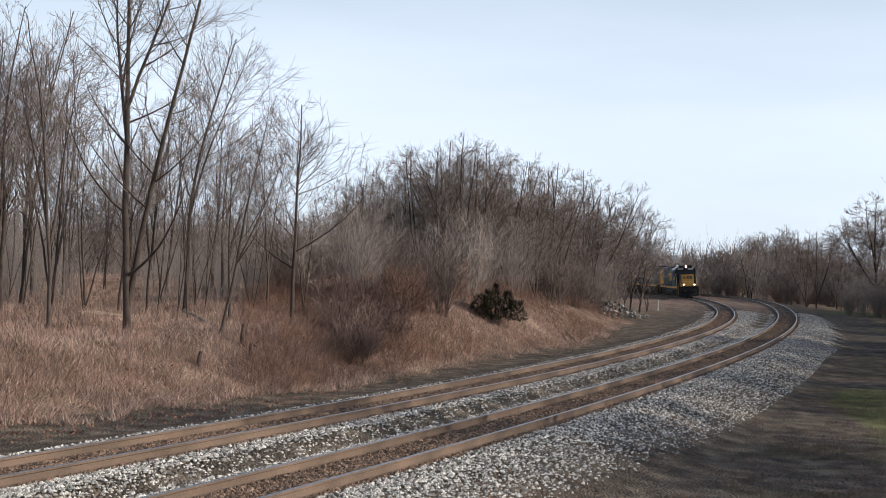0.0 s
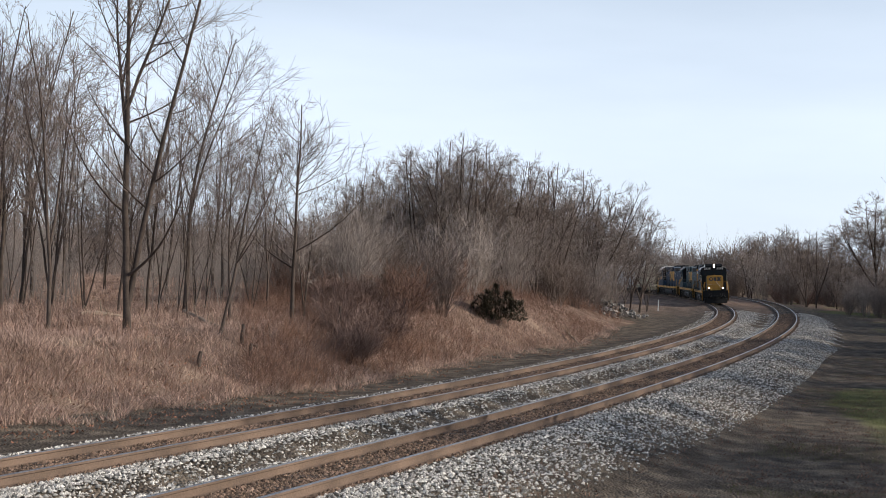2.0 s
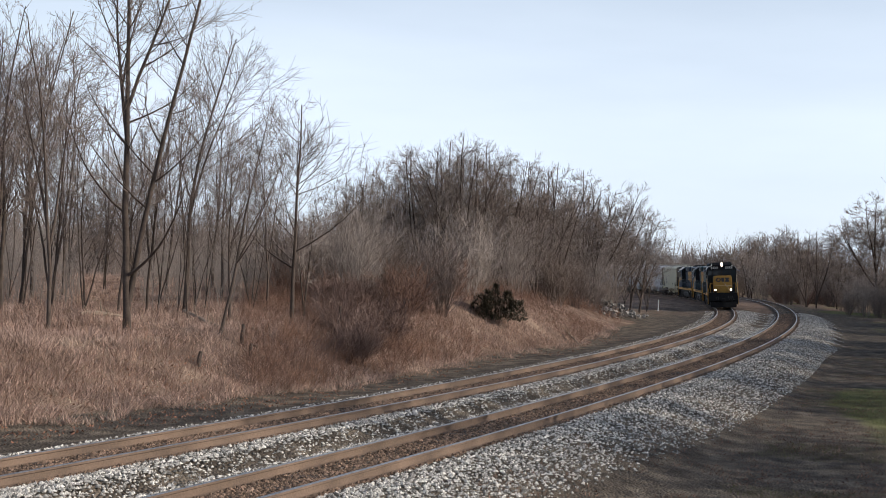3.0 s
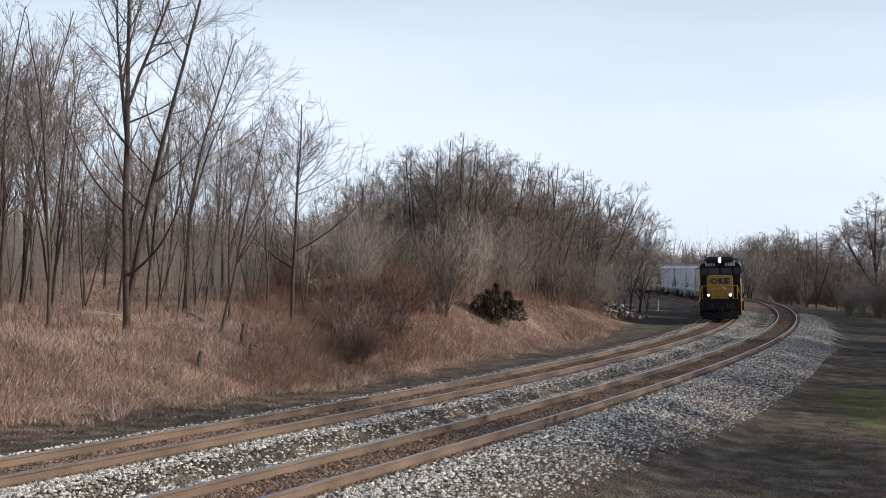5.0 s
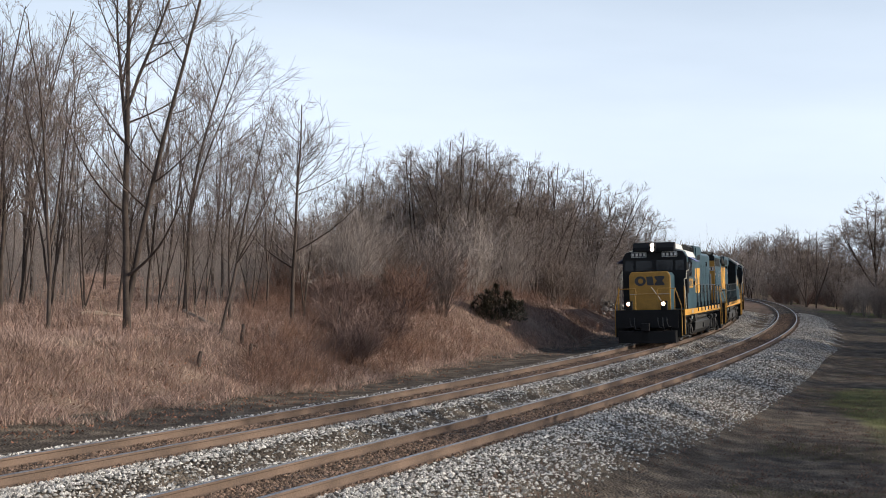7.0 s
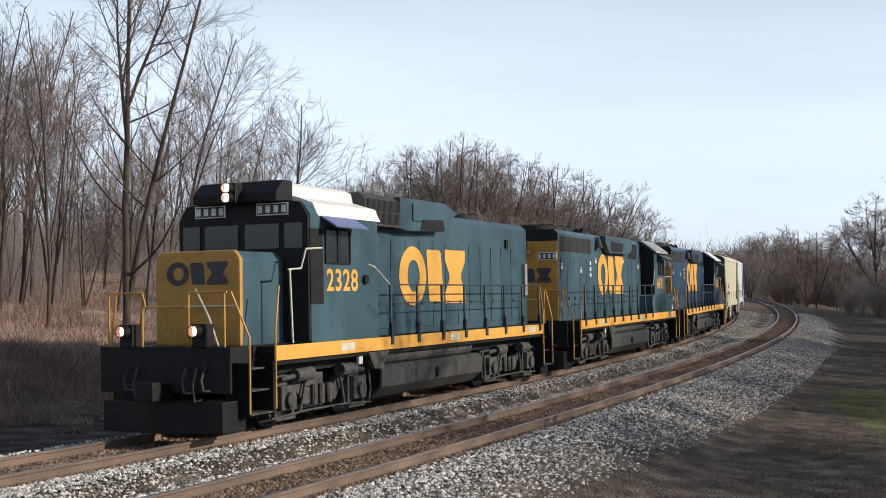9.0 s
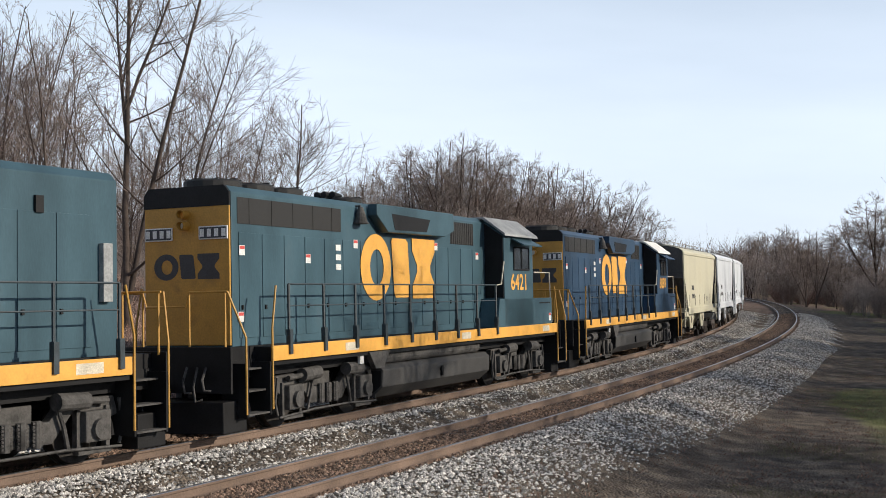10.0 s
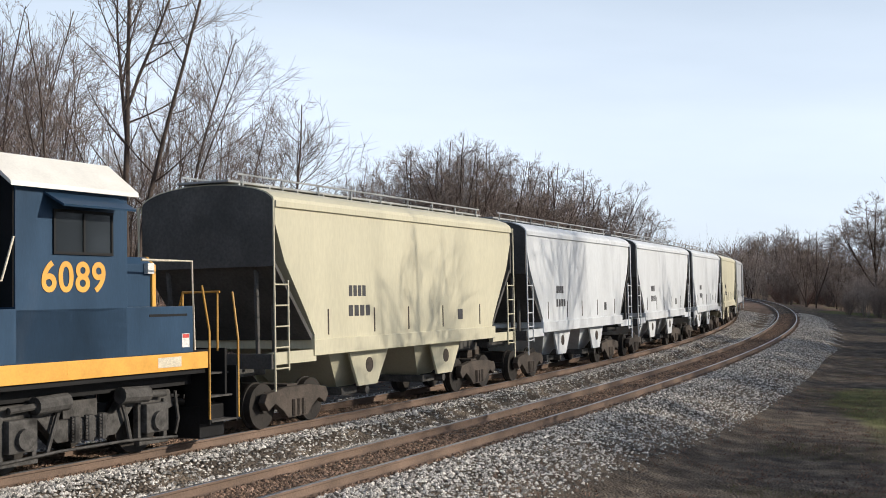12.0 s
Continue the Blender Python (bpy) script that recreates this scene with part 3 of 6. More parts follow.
FAR = ([0.16, 0.19, 0.22, 0.25, 0.268, 0.287, 0.315, 0.335, 0.38], [0.026, 0.026, 0.024, 0.032, 0.045, 0.047, 0.040, 0.022, 0.016])
for k in range(66):
    a = 0.185 + 0.19 * k / 66 + rng.uniform(-0.004, 0.004)
    d = rng.uniform(195, 285) if a < 0.29 else rng.uniform(160, 240)
    px, py = at(a, d)
    if clear_of_track(px, py):
        to_top(rng.choice([grove_a, grove_b, broad, grove_b]), a, d, float(np.interp(a, *FAR)) * rng.uniform(0.7, 1.03), rng.uniform(0, 360))
for k in range(12):
    a = rng.uniform(0.13, 0.26)
    to_top(rng.choice([grove_a, broad, grove_b]), a, rng.uniform(290, 420), rng.uniform(0.018, 0.029), rng.uniform(0, 360))
# trees beyond the right edge, whose shade falls across the tracks
for x, y, src, k in ((12.0, 24, slim_c, 1.25), (13.6, 28.5, big, .8), (15.5, 33, slim_a, 1.3), (16.5, 38, grove_b, .8), (19, 43, big, .85), (20.5, 48, grove_a, .85), (24, 55, broad, .8), (26, 61, grove_b, .95), (30, 70, grove_a, 1.0),
                     (22, 37, big, .95), (33, 62, big, 1.0), (36, 80, broad, .9), (40, 92, grove_b, 1.1), (17, 19, grove_b, .9), (15, 11, slim_c, 1.2), (46, 108, grove_a, 1.1), (52, 122, broad, 1.0), (58, 140, grove_b, 1.1), (42, 100, grove_a, 1.1), (47, 114, grove_b, 1.2), (50, 118, grove_a, 1.1), (54, 130, grove_a, 1.2), (57, 134, broad, 1.1), (62, 148, grove_a, 1.2), (66, 158, grove_b, 1.2), (49, 126, grove_b, 1.1), (39, 86, grove_a, 1.1), (60, 152, grove_b, 1.1),
                     (18, 25, grove_b, 1.05), (22, 33.5, broad, .95), (25, 40, grove_b, 1.1), (27, 46, grove_a, 1.1), (29, 52, broad, 1.0), (46, 104, broad, 1.2), (50, 112, broad, 1.25), (52, 119, grove_a, 1.35), (56, 126, broad, 1.3), (60, 133, grove_b, 1.4), (63, 141, broad, 1.3), (44, 97, grove_b, 1.35), (24, 21, grove_b, 1.2), (31, 58, grove_b, 1.1)):
    again(src, x + 3.0, y, rng.uniform(0, 360), k * 12.0 / max(TALL[src], 10.0))
# unseen wood edge behind the camera, added to dim skylight on the train's front
for k in range(16):
    again(rng.choice([grove_a, grove_b, slim_c, slender, broad]), rng.uniform(-45, 40), -rng.uniform(14, 42), rng.uniform(0, 360), rng.uniform(0.8, 1.2))
for x, y in ((-22, 2), (-34, -4), (-30, 14), (28, 4)):
    again(grove_b, x, y, rng.uniform(0, 360), 1.0)
# ---- low growth: grass, weeds, thickets, far woods ----
def foot_at(s, x, y):
    return 4.9 + 1.2 * smooth(25, 60, s) + 5.5 * smooth(62, 85, s) + 0.5 * wave(x, y, 0.25, 3)


def blades(name, x, y, tall, wide, lean, mt, label, category, seed):
    """Thin leaning blades."""
    r = np.random.RandomState(seed)
    n = len(x)
    z = ground_z(x, y)
    h = tall * r.uniform(0.45, 1.2, n)
    a = r.uniform(0, 2 * np.pi, n)
    w = wide * r.uniform(0.6, 1.4, n)
    lx, ly = r.normal(0, lean, n) * h, r.normal(0, lean, n) * h
    dx, dy = np.cos(a) * w, np.sin(a) * w
    V = np.empty((n, 3, 3))
    V[:, 0] = np.stack([x - dx, y - dy, z - 0.02], 1)
    V[:, 1] = np.stack([x + dx, y + dy, z - 0.02], 1)
    V[:, 2] = np.stack([x + lx, y + ly, z + h], 1)
    F = np.arange(n * 3).reshape(-1, 3)
    me = mesh_of(name, V.reshape(-1, 3).tolist(), F.tolist())
    me.materials.append(mt)
    return tagged(new(name, me), label, category, kind="stuff")


def fan_points(seed, n, a0, a1, d0, d1, power=1.0):
    r = np.random.RandomState(seed)
    d = d0 + (d1 - d0) * r.uniform(0, 1, n) ** power
    a = r.uniform(a0, a1, n)
    return a * d, d


x, y = fan_points(31, 330000, -0.41, 0.17, 17, 80, 1.35)
s_, q_ = near_track(x, y)
f_ = q_ - foot_at(s_, x, y)
clump, tuft = wave(x, y, 1.3, 41), wave(x, y, 4.5, 46)
keep = (f_ > -0.3 + 0.5 * clump) & (f_ < 30) & (clump + 0.8 * tuft > -0.75)
blades("dry_grass", x[keep], y[keep], np.clip(0.22 + 0.10 * clump + 0.12 * tuft, 0.06, 1)[keep], 0.009, 0.75, STRAW, "matted dry straw-coloured grass on the bank", "grass", 32)
x, y = fan_points(35, 30000, -0.41, 0.10, 19, 70, 1.2)
s_, q_ = near_track(x, y)
keep = (q_ - foot_at(s_, x, y) > 0.3) & (wave(x, y, 0.9, 47) > -0.2)
blades("tall_stalks", x[keep], y[keep], 0.55, 0.006, 0.4, WEED, "thin dry stalks standing out of the matted grass", "grass", 36)
x, y = fan_points(37, 9000, -0.41, 0.14, 19, 75, 1.2)
s_, q_ = near_track(x, y)
keep = (q_ - foot_at(s_, x, y) > 0.0) & (wave(x, y, 0.8, 48) > -0.1)
blades("fallen_stalks", x[keep], y[keep], 0.22, 0.009, 2.2, STALK, "pale dead stalks lying tangled in the grass", "grass", 38)
x, y = fan_points(39, 26000, -0.41, 0.16, 17, 75, 1.2)
s_, q_ = near_track(x, y)
f_ = q_ - foot_at(s_, x, y)
keep = (f_ > -1.1 + 0.6 * wave(x, y, 0.7, 49)) & (f_ < 2.5)
blades("dead_leaves", x[keep], y[keep], 0.045, 0.035, 1.2, LEAF, "scattered dead leaves at the foot of the bank", "leaves", 40)
x, y = fan_points(33, 120000, 0.02, 0.42, 14, 60, 1.3)
s_, q_ = near_track(x, y)
qn_ = q_ + gap_at(s_)
clump = wave(x, y, 1.0, 43)
lawn = np.exp(-((x - 14.2) / 3.0) ** 2 - ((y - 36.0) / 7.5) ** 2) + np.exp(-((x - 9.5) / 3.2) ** 2 - ((y - 19.0) / 2.6) ** 2)
keep = (qn_ < -4.0 - 0.8 * clump) & (clump + 1.6 * lawn > 0.55)
blades("sparse_grass", x[keep], y[keep], 0.06 + 0.03 * clump[keep], 0.006, 0.6, GRASSGREEN, "sparse green and dead grass on bare dirt", "grass", 34)
x, y = fan_points(42, 40000, 0.0, 0.42, 14, 60, 1.3)
s_, q_ = near_track(x, y)
keep = (q_ + gap_at(s_) < -2.6 - 0.8 * wave(x, y, 0.8, 50)) & (wave(x, y, 1.6, 52) > -0.2)
blades("ground_litter", x[keep], y[keep], 0.05, 0.014, 1.6, WEED, "dead stems and leaves strewn over bare dirt", "litter", 43)


def stems(name, pts, tall, r0, kids, mt, label, category, seed, kid_len=0.45, tilt=0.16):
    """Upright weeds or saplings with a few side shoots, joined."""
    rg = random.Random(seed)
    V, F = [], []
    for (px, py, pz), h in zip(pts, tall):
        way = Vector((rg.gauss(0, tilt), rg.gauss(0, tilt), 1))
        p, r = grow(rg, Vector((px, py, pz - 0.05)), way, h, r0 * (0.6 + 0.5 * h / 2), 0.09, 0.02, 3)
        limb(V, F, p, [max(v, 0.0035) for v in r], 3)
        for _ in range(kids):
            u = rg.uniform(0.25, 0.95) * 3
            j = min(int(u), 2)
            c, cr = grow(rg, p[j].lerp(p[j + 1], u - j), side_way(rg, (p[j + 1] - p[j]).normalized(), 40), h * kid_len * rg.uniform(0.4, 1), r0 * 0.45, 0.15, 0.06, 2)
            limb(V, F, c, [max(v, 0.003) for v in cr], 3)
    me = mesh_of(name, V, F)
    me.materials.append(mt)
    return tagged(new(name, me), label, category, kind="stuff")


rg = np.random.RandomState(51)
# red-brown weeds on the mound and along the foot of the grove
x, y = fan_points(52, 19000, -0.165, 0.15, 33, 96, 1.2)
s_, q_ = near_track(x, y)
f_ = q_ - foot_at(s_, x, y)
keep = (f_ > 0.1) & (f_ < 14) & (wave(x, y, 0.6, 44) > -0.45)
x, y = x[keep][:6200], y[keep][:6200]
tall = 0.4 + 0.55 * rg.uniform(0, 1, len(x)) ** 1.5 + 0.3 * wave(x, y, 0.8, 45)
stems("weeds", np.stack([x, y, ground_z(x, y)], 1).tolist(), np.clip(tall, 0.25, 1.3).tolist(), 0.007, 7, WEED, "dense red-brown dead weeds and brambles", "weeds", 53, 0.7, 0.45)
# pale saplings and brush inside the wood
x, y = fan_points(54, 9000, -0.41, 0.14, 44, 120, 0.9)
s_, q_ = near_track(x, y)
keep = (q_ - foot_at(s_, x, y) > 9) & ~((x / y > -0.30) & (x / y < -0.25) & (y < 95))      # a clearing stays open
x, y = x[keep][:4200], y[keep][:4200]
tall = 1.2 + 3.0 * rg.uniform(0, 1, len(x)) ** 2
stems("undergrowth", np.stack([x, y, ground_z(x, y)], 1).tolist(), tall.tolist(), 0.010, 6, PALETWIG, "pale bare saplings and brush under the trees", "undergrowth", 55)
# the far belt of woods that closes the view on all sides
r_ = np.random.RandomState(56)
n = 5200
ang, dist = r_.uniform(0, 2 * np.pi, n), r_.uniform(190, 420, n)
ang[:3400] = np.pi / 2 - r_.uniform(-0.50, 0.46, 3400)
x, y = np.cos(ang) * dist, np.sin(ang) * dist
s_, q_ = near_track(x, y)
keep = (abs(q_) > 9) & ((x / np.maximum(y, 1) < 0.14) | (dist > 230))
x, y = x[keep], y[keep]
stems("far_woods", np.stack([x, y, ground_z(x, y)], 1).tolist(), (6.5 + 5.5 * r_.uniform(0, 1, len(x))).tolist(), 0.055, 14, TWIG, "distant belt of bare grey-brown woods", "woods", 57, 0.42)


# thickets
def shrub(seed, h, spread_, n, mt, label):
    rg2 = random.Random(seed)
    top = thing("shrub", label, "shrub", "bare shrubs along the track")
    for k in range(3):
        V, F = [], []
        for _ in range(n // 3):
            a = rg2.uniform(0, 6.283)
            p, r = grow(rg2, Vector((math.cos(a) * 0.25, math.sin(a) * 0.25, -0.1)), Vector((math.cos(a) * spread_ * rg2.random(), math.sin(a) * spread_ * rg2.random(), 1)), h * rg2.uniform(0.55, 1.1), 0.016, 0.09, 0.03, 5)
            limb(V, F, p, [max(v, 0.005) for v in r], 3)
            for _ in range(7):
                u = rg2.uniform(0.25, 1) * 5
                j = min(int(u), 4)
                c, cr = grow(rg2, p[j].lerp(p[j + 1], u - j), side_way(rg2, (p[j + 1] - p[j]).normalized(), 38), h * rg2.uniform(0.15, 0.4), 0.007, 0.14, 0.05, 3)
                limb(V, F, c, [0.007, 0.006, 0.005, 0.003], 3)
                for _ in range(3):
                    v_ = rg2.randrange(1, 3)
                    t_, tr = grow(rg2, c[v_], side_way(rg2, (c[v_ + 1] - c[v_]).normalized(), 36), h * 0.1, 0.005, 0.15, 0.04, 2)
                    limb(V, F, t_, [0.005, 0.004, 0.003], 3)
        me = mesh_of("crown", V, F)
        me.materials.append(mt)
        ob = new("crown", me)
        ob.parent = top
    return top


sh_a = stand(shrub(61, 3.2, 0.55, 42, TWIG, "bare many-stemmed shrub with grey-brown twigs"), *at(-0.045, 60))
sh_b = stand(shrub(62, 4.2, 0.35, 36, PALETWIG, "tall bare thicket with pale stems"), *at(0.06, 66))
sh_c = stand(shrub(63, 2.2, 0.8, 45, WEED, "low spreading red-brown bramble shrub"), *at(-0.03, 50))
sh_d = stand(shrub(65, 1.7, 1.0, 54, BRAMBLE, "low dark tangle of bare brambles"), *at(-0.078, 42))
rng = random.Random(64)
for k in range(70):
    a = rng.uniform(-0.13, 0.165)
    d = 52 + 330 * max(a, 0) ** 1.1 + rng.uniform(0, 26)
    px, py = at(a, d)
    s1, q1 = near_track(px, py)
    if q1[0] - float(foot_at(s1, px, py)[0]) > 1.5:
        again(rng.choice([sh_a, sh_b, sh_c, sh_a]), px, py, rng.uniform(0, 360), rng.uniform(0.65, 1.15))
for k in range(30):
    a = rng.uniform(-0.41, -0.13)
    if not -0.30 < a < -0.25:
        again(rng.choice([sh_a, sh_b]), *at(a, rng.uniform(62, 110)), rng.uniform(0, 360), rng.uniform(0.5, 0.9))
for k in range(26):                                   # brambles in the hollow beside the mound and along its foot
    a = rng.uniform(-0.10, -0.015)
    px, py = at(a, rng.uniform(38, 54))
    s1, q1 = near_track(px, py)
    if q1[0] - float(foot_at(s1, px, py)[0]) > 0.4:
        again(sh_d, px, py, rng.uniform(0, 360), rng.uniform(0.5, 1.0))
# large shrubs added out of view on the right to shade the ground
for k in range(36):
    yy = rng.uniform(60, 135)
    again(rng.choice([sh_a, sh_c, sh_b]), 0.372 * yy + rng.uniform(2.0, 7), yy, rng.uniform(0, 360), rng.uniform(1.0, 1.9))
for k in range(32):                                   # unseen hedge, added for shade, beyond right edge and at the field's far side
    yy = rng.uniform(38, 150)
    again(rng.choice([sh_a, sh_c, sh_b]), 0.375 * yy + rng.uniform(2.2, 8), yy, rng.uniform(0, 360), rng.uniform(0.8, 1.5))
for k in range(64):
    a = rng.uniform(0.235, 0.34)
    px, py = at(a, rng.uniform(172, 225))
    if clear_of_track(px, py):
        again(rng.choice([sh_a, sh_b, sh_d]), px, py, rng.uniform(0, 360), rng.uniform(1.0, 2.2))
for k in range(30):
    a = rng.uniform(0.335, 0.40)
    again(rng.choice([sh_a, sh_b]), *at(a, rng.uniform(128, 165)), rng.uniform(0, 360), rng.uniform(0.6, 1.1))
for k in range(16):
    a = rng.uniform(0.185, 0.25)
    again(rng.choice([sh_a, sh_b]), *at(a, rng.uniform(205, 260)), rng.uniform(0, 360), rng.uniform(1.0, 1.8))


# a dark evergreen bush beside the mound
def evergreen():
    rg3 = random.Random(71)
    top = thing("evergreen_bush", "small dark evergreen bush among dead weeds", "bush")
    V, F = [], []
    for k in range(1500):
        lead_ = k % 5
        z = rg3.uniform(0.05, (1.9, 1.5, 1.3, 1.55, 1.1)[lead_])
        rad = 0.62 * max(0.05, 1 - z / 2.0) * rg3.uniform(0.1, 1.0) ** 0.5
        ox, oy = ((0, 0), (0.5, 0.1), (-0.62, 0.0), (-0.3, -0.3), (0.85, -0.1))[lead_]
        a = rg3.uniform(0, 6.283)
        c = Vector((ox + math.cos(a) * rad, oy + math.sin(a) * rad, z))
        for _ in range(5):
            d = Vector((math.cos(a) + rg3.gauss(0, 0.6), math.sin(a) + rg3.gauss(0, 0.6), rg3.gauss(0.7, 0.5))).normalized()
            e = d.cross(Vector((0, 0, 1))).normalized() * 0.016
            L = rg3.uniform(0.12, 0.34)
            b = len(V)
            V += [c - e, c + e, c + d * L]
            F.append((b, b + 1, b + 2))
    me = mesh_of("foliage", V, F)
    me.materials.append(NEEDLE)
    new("foliage", me).parent = top
    bm = tube(bmesh.new(), [(0, 0, -0.1), (0.03, 0, 0.8), (0, 0.02, 1.5)], [0.06, 0.04, 0.01], 6)
    part("trunk", bm, BARK, top)
    return top


stand(evergreen(), *at(0.0455, 56), 0, 1.1, 0.9)

# fallen logs and cut stumps in the grass
for a, d, a2, d2, r in ((-0.214, 42, -0.152, 36.0, 0.075), (-0.30, 39, -0.262, 40, 0.09), (-0.20, 40, -0.160, 35, 0.045), (-0.165, 39, -0.13, 38, 0.045), (0.105, 62, 0.118, 58.5, 0.05)):
    (xa, ya), (xb, yb) = at(a, d), at(a2, d2)
    za, zb = float(ground_z(xa, ya)[0]) + 0.2, float(ground_z(xb, yb)[0]) + 0.1
    bm = tube(bmesh.new(), [(xa, ya, za), (xa * 0.6 + xb * 0.4, ya * 0.6 + yb * 0.4, za * 0.5 + zb * 0.5 + 0.08), (xb, yb, zb)], [r, r * 0.9, r * 0.5], 8)
    for k in range(3):
        u = 0.2 + 0.25 * k
        bx, by, bz = xa + (xb - xa) * u, ya + (yb - ya) * u, za + (zb - za) * u
        tube(bm, [(bx, by, bz), (bx + rng.uniform(-0.4, 0.4), by + rng.uniform(-0.4, 0.2), bz + rng.uniform(0.2, 0.6))], [r * 0.4, r * 0.15], 5)
    me = bpy.data.meshes.new("fallen_log")
    bm.to_mesh(me)
    bm.free()
    me.materials.append(LOGW)
    tagged(new("fallen_log", me), "weathered fallen log lying in dry grass", "log", "fallen logs")
for a, d, h in ((-0.165, 36, 0.6), (-0.158, 35, 0.5), (-0.085, 42, 1.1), (-0.20, 33, 0.4)):
    px, py = at(a, d)
    pz = float(ground_z(px, py)[0])
    bm = tube(bmesh.new(), [(px, py, pz - 0.1), (px + 0.02, py, pz + h * 0.5), (px + 0.05, py, pz + h)], [0.07, 0.06, 0.045], 8)
    me = bpy.data.meshes.new("stump")
    bm.to_mesh(me)
    bm.free()
    me.materials.append(BARK)
    tagged(new("stump", me), "broken dark stump standing in dry grass", "stump", "stumps on the bank")

# the pale post by the far curve
px, py = on_track(98, 6.5)
bm = box(bmesh.new(), float(px) - 0.05, float(px) + 0.05, float(py) - 0.05, float(py) + 0.05, float(ground_z(px, py)[0]) - 0.1, float(ground_z(px, py)[0]) + 1.1, 0.01)
me = bpy.data.meshes.new("marker_post")
bm.to_mesh(me)
bm.free()
me.materials.append(BOARD_WHITE)
tagged(new("marker_post", me), "thin white marker post beside the curve", "post")


# ---- stones ----
def stone_mesh(seed, r):
    rg4 = random.Random(seed)
    V = [Vector(p) * r * rg4.uniform(0.7, 1.25) for p in ((1, 0, 0), (-1, 0, 0), (0, 1, 0), (0, -1, 0), (0, 0, 0.8), (0, 0, -0.8), (0.6, 0.6, 0.5), (-0.6, -0.5, 0.5))]
    bm = bmesh.new()
    for v in V:
        bm.verts.new(v)
    bmesh.ops.convex_hull(bm, input=bm.verts[:])
    me = bpy.data.meshes.new("stone")
    bm.to_mesh(me)
    bm.free()
    me.materials.append(RUBBLE)
    return me


pile = thing("rubble_pile", "heap of grey broken rubble beside the track", "rubble")
rubble = [stone_mesh(80 + k, 0.22) for k in range(8)]
px0, py0 = at(0.132, 90)
pile.location = (px0, py0, float(ground_z(px0, py0)[0]))
for k in range(280):
    u, v = rng.gauss(0, 1.5), rng.gauss(0, 1.0)
    hgt = max(0.0, 1.0 - (u / 3.0) ** 2 - (v / 2.0) ** 2) * 1.25 * rng.random()
    sc = rng.uniform(0.4, 1.15)
    st = share("stone", rubble[k % 8], pile, u, v, hgt, rng.uniform(0, 360), rng.uniform(0, 360), rng.uniform(0, 360))
    st.scale = (sc, sc, sc * 0.8)

# crushed stone lying proud of the ballast, too many to count
r_ = np.random.RandomState(91)
n = 140000
ss = -14 + 109 * r_.uniform(0, 1, n) ** 1.9
qq = r_.uniform(-7.4 - 4.0 * smooth(30, 90, ss), 1.9, n)
qn_ = qq + gap_at(ss)
keep = (qn_ > -3.5 + 0.8 * smooth(12, -8, ss) - 0.7 * r_.uniform(0, 1, n)) & (abs(abs(qq) - 0.7535) > 0.09) & (abs(abs(qn_) - 0.7535) > 0.09) & ((qq < 1.2) | (r_.uniform(0, 1, n) < 0.45))
ss, qq, qn_ = ss[keep], qq[keep], qn_[keep]
x, y = on_track(ss, qq)
z = ground_z(x, y)
n = len(x)
rad = r_.uniform(0.018, 0.042, n)
base = np.array([(1, 0, 0), (0, 1, 0), (-1, 0, 0), (0, -1, 0), (0.1, 0.1, 0.8), (0, 0, -0.5)])
V = base[None] * rad[:, None, None] * r_.uniform(0.6, 1.35, (n, 6, 1))
ca, sa = np.cos(r_.uniform(0, 6.28, n)), np.sin(r_.uniform(0, 6.28, n))
V = np.stack([V[..., 0] * ca[:, None] - V[..., 1] * sa[:, None] + x[:, None], V[..., 0] * sa[:, None] + V[..., 1] * ca[:, None] + y[:, None], V[..., 2] + z[:, None] + 0.008], -1)
tri = np.array([(0, 1, 4), (1, 2, 4), (2, 3, 4), (3, 0, 4), (1, 0, 5), (2, 1, 5), (3, 2, 5), (0, 3, 5)])
F = (np.arange(n)[:, None, None] * 6 + tri[None]).reshape(-1, 3)
F = F.reshape(n, 8, 3)
inner = (abs(qq) < 1.0) | (abs(qn_) < 1.0)
for name, pick, mt, text in (("ballast_stones", ~inner, STONE, "loose crushed grey limestone ballast"), ("rusty_stones", inner, RUSTSTONE, "rust-stained ballast stones between the rails")):
    at_ = np.nonzero(pick)[0]
    me = mesh_of(name, V[at_].reshape(-1, 3).tolist(), (F[:len(at_)]).reshape(-1, 3).tolist())
    me.materials.append(mt)
    tagged(new(name, me), text, "gravel", kind="stuff")

# unseen thicket behind the camera, added to block low skylight
for k in range(24):
    again(rng.choice([sh_a, sh_b, sh_c]), rng.uniform(-34, 34), -rng.uniform(9, 22), rng.uniform(0, 360), rng.uniform(1.0, 1.7))
# ---- the train ----
TEAL = material("dark_teal_blue_paint", (0.058, 0.112, 0.142), 0.42, 0, 0.40, 1.2, 0.06, 35, second=(0.085, 0.12, 0.14), second_at=0.62, stretch=(1, 1, 0.35), spec=0.22, grain=0.14)
BLUE = material("dark_blue_paint", (0.032, 0.068, 0.122), 0.42, 0, 0.42, 1.2, 0.06, 35, second=(0.062, 0.09, 0.135), second_at=0.62, stretch=(1, 1, 0.35), spec=0.22, grain=0.14)
YELLOW = material("faded_yellow_paint", (0.80, 0.41, 0.075), 0.5, 0, 0.18, 3.0, 0.05, 30, second=(0.55, 0.30, 0.08), second_at=0.66, grain=0.14)
